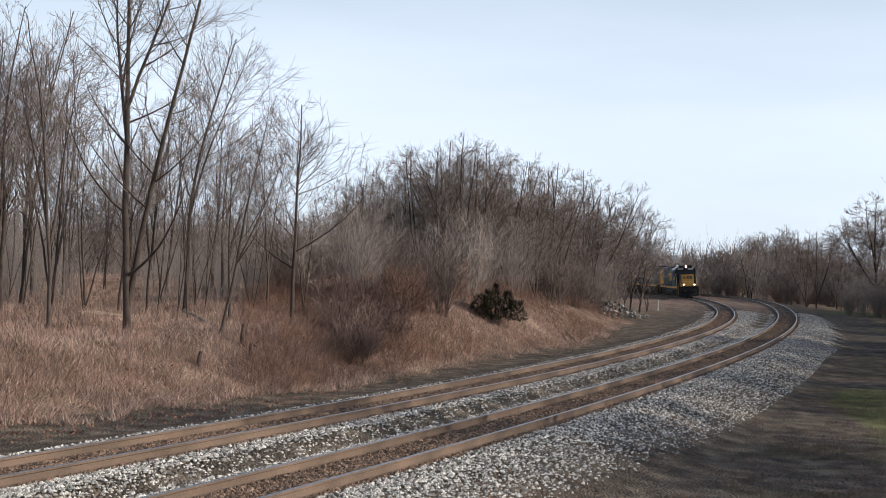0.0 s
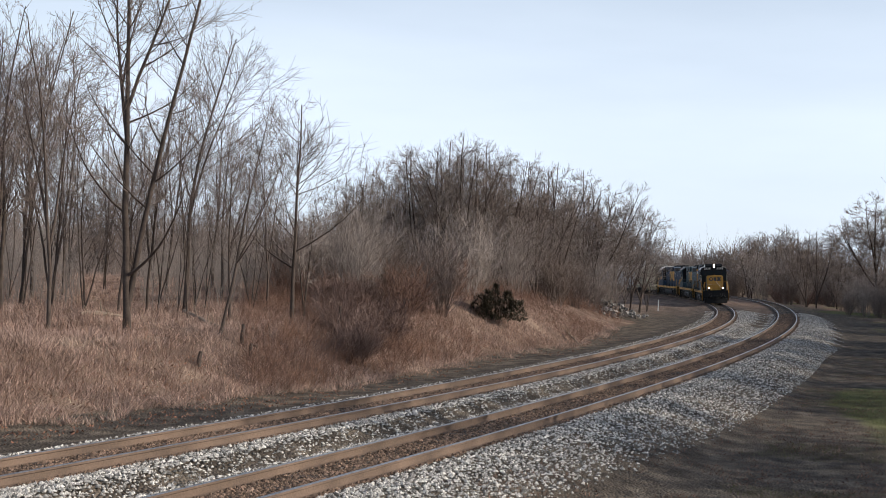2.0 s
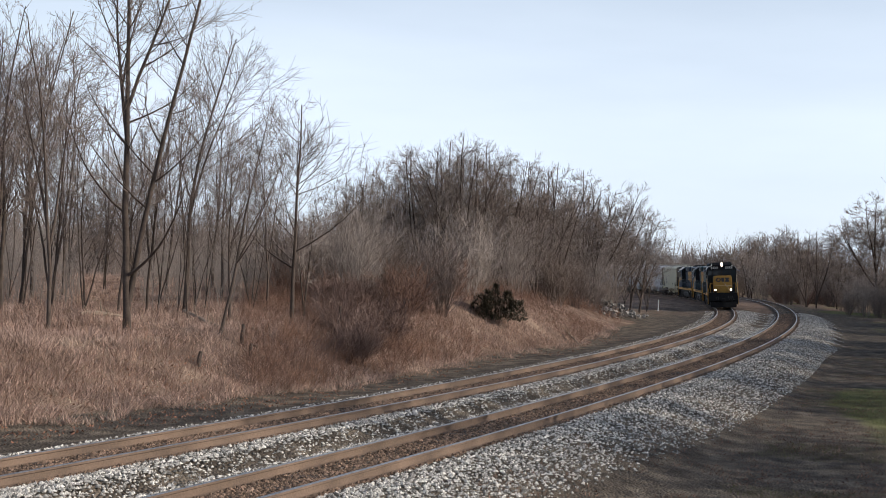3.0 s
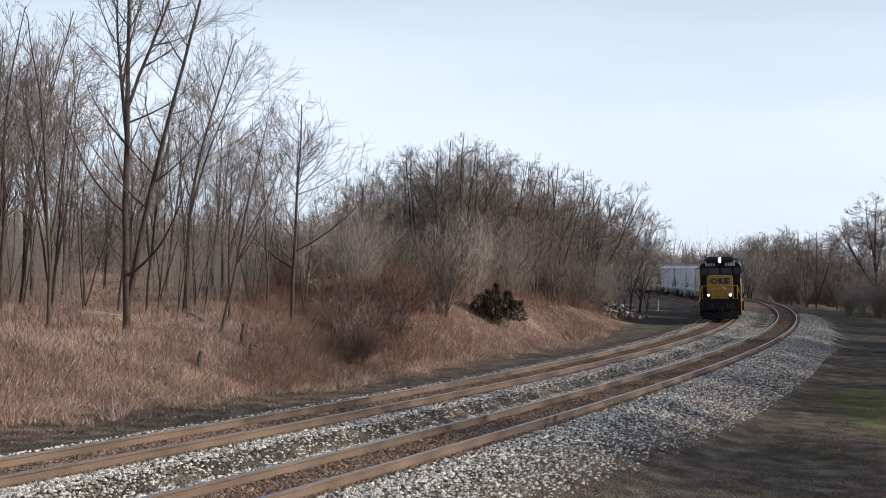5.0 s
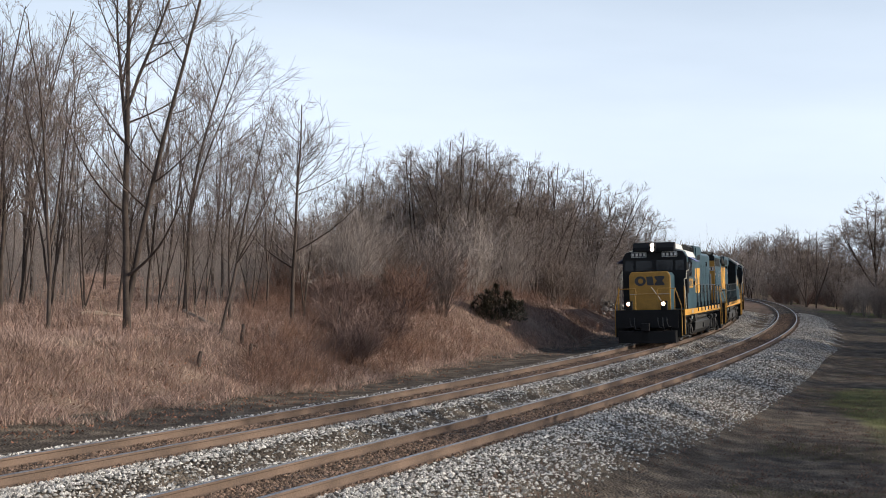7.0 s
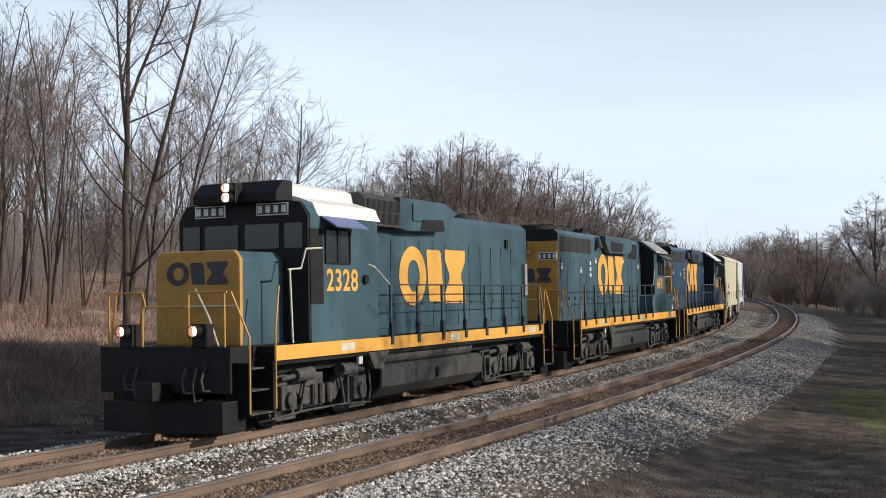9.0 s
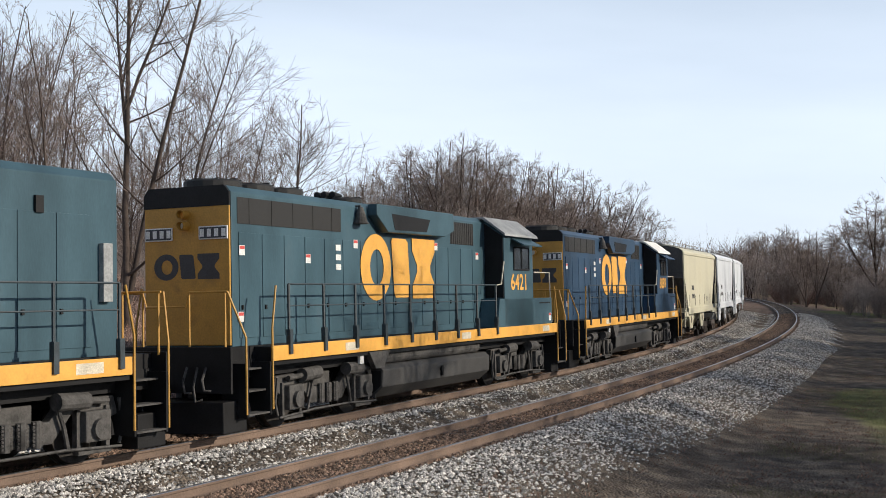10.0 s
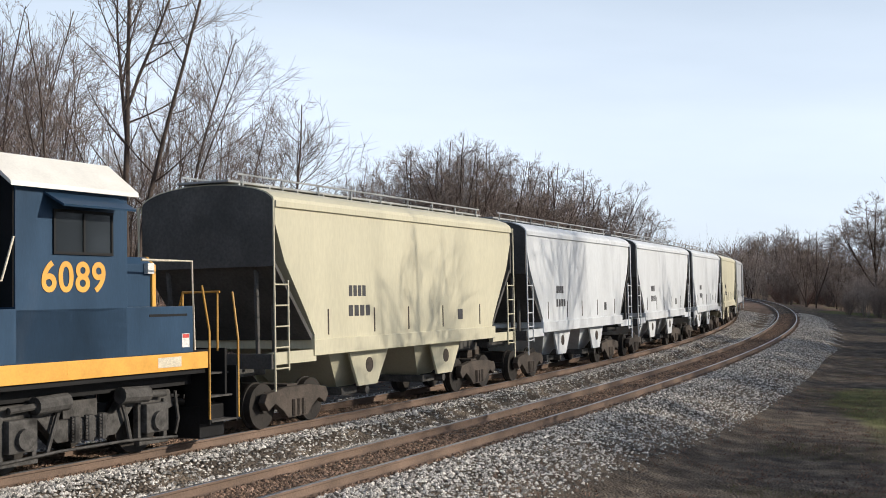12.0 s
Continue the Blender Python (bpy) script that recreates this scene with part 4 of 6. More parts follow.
# dirty yellow, darkened further to carry the shade on the locomotive ends
GOLD = material("grimy_shaded_gold_paint", (0.52, 0.275, 0.045), 0.55, 0, 0.25, 2.0, 0.05, 30, second=(0.30, 0.16, 0.04), second_at=0.6, grain=0.3)
BLACK = material("dull_black_paint", (0.011, 0.011, 0.012), 0.6, 0, 0.4, 2.0, 0.1, 30, spec=0.25)
WHITEROOF = material("white_cab_roof_paint", (0.78, 0.76, 0.70), 0.5, 0, 0.08, 2.0, 0.05, 30, grain=0.14)
GREYROOF = material("grey_cab_roof_paint", (0.30, 0.31, 0.31), 0.6, 0, 0.3, 2.0, 0.05, 30)
GRILLE = material("dark_grey_grille", (0.022, 0.022, 0.022), 0.7, 0.2, 0.3, 8.0, 0.3, 70)
DUST = material("dusty_grey_underframe", (0.085, 0.081, 0.077), 0.85, 0.0, 0.6, 3.0, 0.4, 25, second=(0.017, 0.016, 0.015), second_at=0.50)
TANK = material("grey_fuel_tank", (0.045, 0.044, 0.043), 0.7, 0.0, 0.25, 1.5, 0.15, 25)
STEEL = material("worn_wheel_steel", (0.03, 0.026, 0.023), 0.65, 0.3, 0.35, 4.0, 0.15, 30)
PIPE = material("handrail_paint", (0.03, 0.045, 0.055), 0.5, 0, 0.3, 5, 0.0, 40)
PALEPIPE = material("pale_handrail_paint", (0.62, 0.56, 0.44), 0.5, 0, 0.2, 5, 0.0, 40)
BOARD = material("white_number_board", (0.75, 0.75, 0.72), 0.4, 0, 0.1, 5, 0.0, 40)
REDTAG = material("red_tag", (0.6, 0.08, 0.07), 0.5, 0, 0.1, 5, 0.0, 40)
VISOR = material("blue_sun_visor", (0.16, 0.19, 0.36), 0.5, 0, 0.15, 3, 0.0, 40)
CREAM = material("dusty_cream_paint", (0.56, 0.53, 0.395), 0.55, 0, 0.12, 0.8, 0.05, 20, second=(0.50, 0.46, 0.33), second_at=0.6, stretch=(1, 1, 0.3), grain=0.14)
PALE = material("pale_grey_paint", (0.64, 0.67, 0.70), 0.5, 0, 0.14, 0.8, 0.05, 20, second=(0.40, 0.42, 0.45), second_at=0.55, stretch=(1, 1, 0.3), grain=0.14)
CARGREY = material("grey_wagon_paint", (0.42, 0.43, 0.44), 0.55, 0, 0.2, 0.8, 0.05, 20, second=(0.27, 0.27, 0.27), second_at=0.58, stretch=(1, 1, 0.3), grain=0.14)
# wagon ends turned from the sun: their shade is put into this colour
ENDDARK = material("shaded_dark_end_sheet", (0.075, 0.072, 0.068), 0.75, 0, 0.35, 1.2, 0.1, 20)
GRIME = material("brown_grimy_truck", (0.065, 0.052, 0.043), 0.85, 0, 0.45, 3.0, 0.3, 25)
HEADLIGHT = glow("lit_headlight", (1.0, 0.66, 0.50), 40.0)
DITCH = glow("lit_ditch_light", (1.0, 0.50, 0.30), 25.0)
MARK = material("dark_stencil_paint", (0.05, 0.05, 0.055), 0.6, 0, 0.2, 6, 0.0, 40)
GLASS = bpy.data.materials.new("cab_window_glass")
GLASS.use_nodes = True
_g = GLASS.node_tree.nodes["Principled BSDF"]
_g.inputs["Base Color"].default_value = (0.02, 0.025, 0.03, 1)
_g.inputs["Roughness"].default_value = 0.06
VEHICLES, WHEELS = [], []


def mirror_boxes(bm, x0, x1, y0, y1, z0, z1, bevel=0.0):
    box(bm, x0, x1, y0, y1, z0, z1, bevel)
    box(bm, x0, x1, -y1, -y0, z0, z1, bevel)
    return bm


def wheel_mesh(name, r, mt, hub):
    bm = bmesh.new()
    for s in (-1, 1):
        drum(bm, 0, s * 0.70, s * 0.84, 0, r, 28)
        drum(bm, 0, s * 0.66, s * 0.705, 0, r + 0.025, 28)
        drum(bm, 0, s * 0.83, s * 0.90, 0, hub, 12)
        for k in range(5):
            a = k * 2 * math.pi / 5
            drum(bm, math.cos(a) * r * 0.6, s * 0.83, s * 0.846, math.sin(a) * r * 0.6, r * 0.13, 8)
    drum(bm, 0, -0.75, 0.75, 0, 0.09, 10)
    me = bpy.data.meshes.new(name)
    bm.to_mesh(me)
    bm.free()
    me.materials.append(mt)
    return me


LOCO_WHEEL = wheel_mesh("wheelset", 0.508, STEEL, 0.17)
CAR_WHEEL = wheel_mesh("wheelset", 0.42, STEEL, 0.13)


def put_wheel(me, parent, x, r, turning=True):
    w = share("wheelset", me, parent, x, 0, r)
    if turning:
        WHEELS.append((w, x, r, r))


def loco_truck(parent, x):
    """A two-axle power truck: frame, springs, brake gear and journal boxes."""
    frame_ = bmesh.new()
    for s in (-1, 1):
        y0, y1 = (0.98, 1.14) if s > 0 else (-1.14, -0.98)
        prism(frame_, [(x - 1.95, 0.70), (x - 1.85, 0.98), (x - 0.85, 1.0), (x - 0.55, 0.70), (x + 0.55, 0.70), (x + 0.85, 1.0), (x + 1.85, 0.98), (x + 1.95, 0.70), (x + 1.62, 0.62),
                       (x + 1.0, 0.78), (x + 0.6, 0.38), (x - 0.6, 0.38), (x - 1.0, 0.78), (x - 1.62, 0.62)], y0, y1, "y", 0.02)
    box(frame_, x - 0.35, x + 0.35, -1.0, 1.0, 0.45, 0.95)
    truck = part("truck_frame", frame_, DUST, parent, "dusty grey cast truck frame")
    for s in (-1, 1):
        for a in (-1.375, 1.375):
            bm = bmesh.new()
            box(bm, x + a - 0.26, x + a + 0.26, s * 1.20 - 0.1, s * 1.20 + 0.1, 0.34, 0.80, 0.03)
            drum(bm, x + a, s * 1.28, s * 1.37, 0.53, 0.15, 14)
            box(bm, x + a - 0.34, x + a - 0.26, s * 1.14 - 0.05, s * 1.14 + 0.05, 0.2, 0.85, 0.01)
            box(bm, x + a + 0.26, x + a + 0.34, s * 1.14 - 0.05, s * 1.14 + 0.05, 0.2, 0.85, 0.01)
            box(bm, x + a - 0.34, x + a + 0.34, s * 1.16 - 0.06, s * 1.16 + 0.06, 0.16, 0.24, 0.01)
            part("journal_box", bm, DUST, truck)
        bm = bmesh.new()
        for k in (-0.28, 0.0, 0.28):
            for j in range(7):
                z = 0.40 + j * 0.05
                tube(bm, [(x + k - 0.09, s * 1.19, z), (x + k + 0.09, s * 1.19, z + 0.012)], 0.022, 5)
            tube(bm, [(x + k, s * 1.17, 0.36), (x + k, s * 1.17, 0.74)], 0.07, 8)
        part("spring", bm, DUST, truck)
        bm = bmesh.new()
        for a in (-1.0, 1.0):
            tube(bm, [(x + a * 0.55, s * 1.27, 0.98), (x + a * 1.15, s * 1.27, 0.96)], 0.13, 12)
            tube(bm, [(x + a * 1.1, s * 1.27, 0.96), (x + a * 1.6, s * 1.25, 0.93)], 0.05, 8)
            tube(bm, [(x + a * 0.62, s * 1.22, 0.93), (x + a * 0.75, s * 1.22, 0.6), (x + a * 0.85, s * 1.2, 0.28)], 0.035, 6)
            tube(bm, [(x + a * 1.9, s * 1.2, 0.95), (x + a * 1.98, s * 1.2, 0.5), (x + a * 1.9, s * 1.2, 0.26)], 0.03, 6)
        tube(bm, [(x - 1.9, s * 1.24, 0.22), (x - 0.7, s * 1.26, 0.28), (x + 0.7, s * 1.26, 0.28), (x + 1.9, s * 1.24, 0.22)], 0.022, 6)
        part("brake_gear", bm, DUST, truck)
    for a in (-1.375, 1.375):
        put_wheel(LOCO_WHEEL, parent, x + a, 0.508)


def steps(parent, x, out):
    """Stairs in the corner of an end platform; out is +1 towards the front."""
    for s in (-1, 1):
        for z, y in ((0.42, 1.42), (0.82, 1.34), (1.20, 1.26)):
            bm = bmesh.new()
            box(bm, min(x + out * 0.12, x + out * 0.78), max(x + out * 0.12, x + out * 0.78), min(s * (y - 0.22), s * (y + 0.08)), max(s * (y - 0.22), s * (y + 0.08)), z - 0.03, z)
            part("step", bm, DUST, parent, "worn grey step tread")
        bm = bmesh.new()
        for a in (0.08, 0.80):
            prism(bm, [(s * 1.5, 0.36), (s * 1.1, 0.36), (s * 0.9, 1.3), (s * 1.5, 1.3)], x + out * a - 0.02, x + out * a + 0.02, "x")
        box(bm, x + out * 0.1, x + out * 0.8, min(s * 0.95, s * 1.0), max(s * 0.95, s * 1.0), 0.36, 1.3)
        part("step_well", bm, BLACK, parent)
        bm = bmesh.new()
        tube(bm, [(x + out * 0.84, s * 1.5, 0.42), (x + out * 0.84, s * 1.5, 1.75), (x + out * 1.02, s * 1.25, 2.55)], 0.022, 6)
        tube(bm, [(x + out * 0.04, s * 1.52, 0.45), (x + out * 0.04, s * 1.52, 1.9), (x - out * 0.12, s * 1.5, 2.65)], 0.022, 6)
        part("grab_rail", bm, GOLD, parent)


def handrails(parent, x0, x1, n, top=2.68):
    for s in (-1, 1):
        for k in range(n):
            x = x0 + (x1 - x0) * k / (n - 1)
            bm = bmesh.new()
            tube(bm, [(x, s * 1.5, 1.42), (x, s * 1.5, top)], 0.030, 6)
            box(bm, x - 0.05, x + 0.05, min(s * 1.47, s * 1.56), max(s * 1.47, s * 1.56), 1.40, 1.85)
            part("stanchion", bm, PIPE, parent)
        bm = bmesh.new()
        tube(bm, [(x0, s * 1.5, top), (x1, s * 1.5, top)], 0.018, 6)
        part("handrail", bm, PIPE, parent)
        bm = bmesh.new()
        tube(bm, [(x0, s * 1.5, 2.28), (x1, s * 1.5, 2.28)], 0.014, 6)
        part("middle_rail", bm, PIPE, parent)


def coupler(parent, x, out, mt=BLACK):
    bm = bmesh.new()
    box(bm, min(x, x + out * 0.5), max(x, x + out * 0.5), -0.11, 0.11, 0.72, 0.98, 0.02)
    box(bm, min(x + out * 0.38, x + out * 0.62), max(x + out * 0.38, x + out * 0.62), -0.18, 0.2, 0.68, 1.02, 0.04)
    part("coupler", bm, mt, parent)


def deck(parent, x0, x1, well0, well1, sill_drop=0.0):
    """Frame, side sills, end plates, fuel tank, reservoirs."""
    bm = bmesh.new()
    box(bm, x0, x1, -1.12, 1.12, 1.02, 1.34)
    mirror_boxes(bm, well0, well1, 1.1, 1.46, 1.22, 1.56)
    box(bm, x0, x1, -1.1, 1.1, 1.34, 1.575)
    part("underframe", bm, BLACK, parent)
    for s in (-1, 1):
        bm = bmesh.new()
        box(bm, well0, well1, min(s * 1.46, s * 1.52), max(s * 1.46, s * 1.52), 1.30, 1.57, 0.008)
        sill = part("side_sill", bm, YELLOW, parent, "yellow side sill stripe")
        for k in range(8):
            x = well0 + (well1 - well0) * (k + 0.35) / 8
            bm = bmesh.new()
            box(bm, x, x + 0.55, min(s * 1.521, s * 1.524), max(s * 1.521, s * 1.524), 1.36, 1.52)
            part("reflector", bm, PALEPIPE if k % 3 == 0 else YELLOW, sill)
    for x, o in ((x0, -1), (x1, 1)):
        bm = bmesh.new()
        box(bm, min(x, x + o * 0.06), max(x, x + o * 0.06), -1.40, 1.40, 0.80, 1.6, 0.01)
        part("end_plate", bm, BLACK, parent)
        bm = bmesh.new()
        prism(bm, [(x - o * 0.55, -1.3), (x + o * 0.12, -1.28), (x + o * 0.34, -0.1), (x + o * 0.34, 0.1), (x + o * 0.12, 1.28), (x - o * 0.55, 1.3)], 0.12, 0.66, "z", 0.02)
        part("plow", bm, BLACK, parent)
        coupler(parent, x, o)
        for y, drop in ((-0.75, 0.35), (-0.55, 0.5), (0.5, 0.4), (0.72, 0.55), (0.9, 0.35)):
            bm = bmesh.new()
            tube(bm, [(x + o * 0.08, y, 1.25), (x + o * 0.24, y + 0.03, 1.25 - drop * 0.6), (x + o * 0.28, y + 0.1, 1.22 - drop), (x + o * 0.22, y + 0.2, 1.1 - drop * 0.7)], 0.022, 6)
            part("air_hose", bm, DUST, parent)
        bm = bmesh.new()
        tube(bm, [(x, -1.3, 2.55), (x, -0.5, 2.55), (x, -0.42, 2.3), (x, 0.42, 2.3), (x, 0.5, 2.55), (x, 1.3, 2.55)], 0.02, 6)
        for y in (-1.25, -0.5, 0.5, 1.25):
            tube(bm, [(x, y, 1.55), (x, y, 2.55)], 0.022, 6)
        part("end_rail", bm, GOLD, parent)
        steps(parent, well1 if o > 0 else well0, o)


def tank_of(parent, x0, x1):
    bm = bmesh.new()
    prism(bm, [(-1.12, 0.26), (-1.40, 0.5), (-1.42, 0.86), (-1.30, 0.97), (1.30, 0.97), (1.42, 0.86), (1.40, 0.5), (1.12, 0.26)], x0, x1, "x", 0.03)
    tk = part("fuel_tank", bm, TANK, parent, "dusty grey fuel tank")
    for e in (x0 - 0.012, x1 + 0.002):
        bm = bmesh.new()
        prism(bm, [(-1.08, 0.30), (-1.36, 0.52), (-1.38, 0.84), (1.38, 0.84), (1.36, 0.52), (1.08, 0.30)], e, e + 0.01, "x")
        part("tank_end", bm, BLACK, tk)
    for s in (-1, 1):
        bm = bmesh.new()
        xm = (x0 + x1) / 2
        drum(bm, xm, s * 1.40, s * 1.46, 0.72, 0.07, 10)
        box(bm, xm - 0.04, xm + 0.04, min(s * 1.4, s * 1.46), max(s * 1.4, s * 1.46), 0.55, 0.7)
        part("filler_cap", bm, BLACK, tk)
        bm = bmesh.new()
        tube(bm, [(x0 + 0.5, s * 1.2, 1.13), (x1 - 0.3, s * 1.2, 1.13)], 0.155, 14)
        part("air_reservoir", bm, DUST, parent)
        bm = bmesh.new()
        tube(bm, [(x0 + 0.2, s * 1.38, 1.26), (x1, s * 1.38, 1.26)], 0.03, 6)
        part("pipe", bm, DUST, parent)
        bm = bmesh.new()
        prism(bm, [(x1 - 0.2, 1.28), (x1 + 0.75, 1.28), (x1 + 0.45, 0.92), (x1 + 0.1, 0.92)], min(s * 1.38, s * 1.5), max(s * 1.38, s * 1.5), "y", 0.01)
        part("valve_cover", bm, DUST, parent)
        bm = bmesh.new()
        box(bm, x1 + 0.85, x1 + 1.0, min(s * 1.36, s * 1.42), max(s * 1.36, s * 1.42), 1.05, 1.24)
        part("tag", bm, BOARD, parent)


def emblem(parent, x0, x1, z0, z1, y, mt, label, front=None):
    """The painted emblem as three plain shapes side by side: a ring, a slanted block, a waisted block. front: on an end face at that x, x0 and x1 then run across."""
    w = x1 - x0
    s = 1 if y > 0 else -1
    d = s * 0.004
    zc, h = (z0 + z1) / 2, (z1 - z0)

    def spot(u, b):                 # u runs along the reading direction
        if front is not None:
            return (front, x0 + u * w, zc + h * b)
        return (x1 - u * w if s > 0 else x0 + u * w, y + d, zc + h * b)

    def panel(quads):
        bm = bmesh.new()
        for q4 in quads:
            bm.faces.new([bm.verts.new(spot(a, b)) for a, b in q4])
        bmesh.ops.remove_doubles(bm, verts=bm.verts[:], dist=0.0005)
        bmesh.ops.recalc_face_normals(bm, faces=bm.faces[:])
        part("emblem", bm, mt, parent, label)

    ring = []
    for k in range(28):
        a, b = 2 * math.pi * k / 28, 2 * math.pi * (k + 1) / 28
        ring.append([(0.19 + 0.19 * math.cos(a), 0.5 * math.sin(a)), (0.19 + 0.19 * math.cos(b), 0.5 * math.sin(b)),
                     (0.20 + 0.085 * math.cos(b), 0.27 * math.sin(b)), (0.20 + 0.085 * math.cos(a), 0.27 * math.sin(a))])
    panel(ring)
    slab = [(0.40, 0.58, 0.46), (0.39, 0.61, 0.40), (0.42, 0.64, -0.40), (0.44, 0.63, -0.46)]
    panel([[(p[0], p[2]), (p[1], p[2]), (q_[1], q_[2]), (q_[0], q_[2])] for p, q_ in zip(slab, slab[1:])])
    waist = [(0.67, 1.0, 0.48), (0.67, 1.0, 0.28), (0.74, 0.93, 0.05), (0.74, 0.93, -0.05), (0.67, 1.0, -0.28), (0.67, 1.0, -0.48)]
    panel([[(p[0], p[2]), (p[1], p[2]), (q_[1], q_[2]), (q_[0], q_[2])] for p, q_ in zip(waist, waist[1:])])


def lettering(parent, text, x, y, z, size, mt, label):
    """Painted numerals on a side, one by one."""
    for k, ch in enumerate(text):
        cu = bpy.data.curves.new("numeral", "FONT")
        cu.body, cu.size, cu.align_x, cu.align_y, cu.extrude, cu.offset = ch, size, "CENTER", "CENTER", 0.002, 0.012
        tmp = new("numeral", cu)
        bpy.context.view_layer.update()
        me = bpy.data.meshes.new_from_object(tmp.evaluated_get(bpy.context.evaluated_depsgraph_get()))
        bpy.data.objects.remove(tmp)
        me.materials.clear()
        me.materials.append(mt)
        ob = tagged(new("numeral", me), label)
        ob.parent = parent
        along = (k - (len(text) - 1) / 2) * size * 0.54
        ob.matrix_basis = pose(x - along if y > 0 else x + along, y, z, 90, 0, 180 if y > 0 else 0)


def number_board(parent, x, y, z, out, w=0.62):
    bm = bmesh.new()
    box(bm, min(x, x + out * 0.03), max(x, x + out * 0.03), y - w / 2, y + w / 2, z - 0.12, z + 0.12, 0.012)
    bd = part("number_board", bm, BOARD, parent, "white-edged board with pale bars")
    bm = bmesh.new()
    box(bm, min(x + out * 0.03, x + out * 0.033), max(x + out * 0.03, x + out * 0.033), y - w / 2 + 0.025, y + w / 2 - 0.025, z - 0.098, z + 0.098)
    part("panel", bm, MARK, bd)
    for k in range(4):
        c = y - w / 2 + w * (k + 0.5) / 4
        bm = bmesh.new()
        box(bm, min(x + out * 0.033, x + out * 0.037), max(x + out * 0.033, x + out * 0.037), c - w * 0.07, c + w * 0.07, z - 0.07, z + 0.07)
        part("bar", bm, BOARD, bd)


def lamp(parent, name, x, y, z, out, r, mt, hood_paint=None):
    """A lens set back in a round hood."""
    bm = bmesh.new()
    tube(bm, [(x - out * 0.08, y, z), (x, y, z)], r * 1.25, 16)
    rings = [[bm.verts.new((x + out * d, y + k * r * math.cos(i * math.pi / 8), z + k * r * math.sin(i * math.pi / 8))) for i in range(16)] for d, k in ((0.0, 1.25), (0.13, 1.25), (0.13, 1.08), (0.0, 1.08))]
    for A, B in zip(rings, rings[1:]):
        for i in range(16):
            bm.faces.new((A[i], A[(i + 1) % 16], B[(i + 1) % 16], B[i]))
    bmesh.ops.recalc_face_normals(bm, faces=bm.faces[:])
    h = part(name, bm, hood_paint or BLACK, parent)
    bm = bmesh.new()
    tube(bm, [(x + out * 0.004, y, z), (x + out * 0.02, y, z)], r, 16)
    part("lens", bm, mt, h, "lit lens" if mt in (HEADLIGHT, DITCH) else "unlit lens")


def window(parent, x0, x1, y, z0, z1):
    s = 1 if y > 0 else -1
    bm = bmesh.new()
    for a in ((x0 - 0.04, x1 + 0.04, z0 - 0.04, z0), (x0 - 0.04, x1 + 0.04, z1, z1 + 0.04), (x0 - 0.04, x0, z0, z1), (x1, x1 + 0.04, z0, z1), ((x0 + x1) / 2 - 0.02, (x0 + x1) / 2 + 0.02, z0, z1)):
        box(bm, a[0], a[1], min(y, y + s * 0.03), max(y, y + s * 0.03), a[2], a[3])
    w = part("window_frame", bm, BLACK, parent)
    bm = bmesh.new()
    box(bm, x0, x1, min(y, y + s * 0.012), max(y, y + s * 0.012), z0, z1)
    part("pane", bm, GLASS, w)


def louvres(parent, x0, x1, y, z0, z1, n, name="grille", mt=None, upright=True):
    s = 1 if y > 0 else -1
    bm = bmesh.new()
    box(bm, x0, x1, min(y, y + s * 0.01), max(y, y + s * 0.01), z0, z1)
    g = part(name, bm, mt or GRILLE, parent)
    bm = bmesh.new()
    for k in range(n):
        if upright:
            x = x0 + (x1 - x0) * (k + 0.5) / n
            box(bm, x - 0.008, x + 0.008, min(y + s * 0.01, y + s * 0.018), max(y + s * 0.01, y + s * 0.018), z0, z1)
        else:
            z = z0 + (z1 - z0) * (k + 0.5) / n
            box(bm, x0, x1, min(y + s * 0.01, y + s * 0.018), max(y + s * 0.01, y + s * 0.018), z - 0.012, z + 0.012)
    part("slat", bm, GRILLE, g)


def hood_doors(parent, x0, x1, y, z0, z1, n, mt):
    """Access doors along the hood, each a shallow panel with a latch."""
    s = 1 if y > 0 else -1
    for k in range(n):
        a, b = x0 + (x1 - x0) * k / n + 0.02, x0 + (x1 - x0) * (k + 1) / n - 0.02
        bm = bmesh.new()
        box(bm, a, b, min(y, y + s * 0.014), max(y, y + s * 0.014), z0, z1, 0.005)
        dr = part("hood_door", bm, mt, parent)
        bm = bmesh.new()
        for z in (z0 + 0.55,):
            box(bm, b - 0.10, b - 0.05, min(y + s * 0.014, y + s * 0.04), max(y + s * 0.014, y + s * 0.04), z - 0.04, z + 0.04)
        part("latch", bm, BLACK, dr)


def roof_fan(parent, x, y, z, r):
    bm = bmesh.new()
    tube(bm, [(x, y, z - 0.03), (x, y, z + 0.14), (x, y, z + 0.18)], [r, r, r * 0.9], 18)
    fan = part("roof_fan", bm, GRILLE, parent)
    bm = bmesh.new()
    for k in range(4):
        a = k * math.pi / 4
        tube(bm, [(x - math.cos(a) * r, y - math.sin(a) * r, z + 0.19), (x + math.cos(a) * r, y + math.sin(a) * r, z + 0.19)], 0.012, 4)
    part("guard", bm, BLACK, fan)


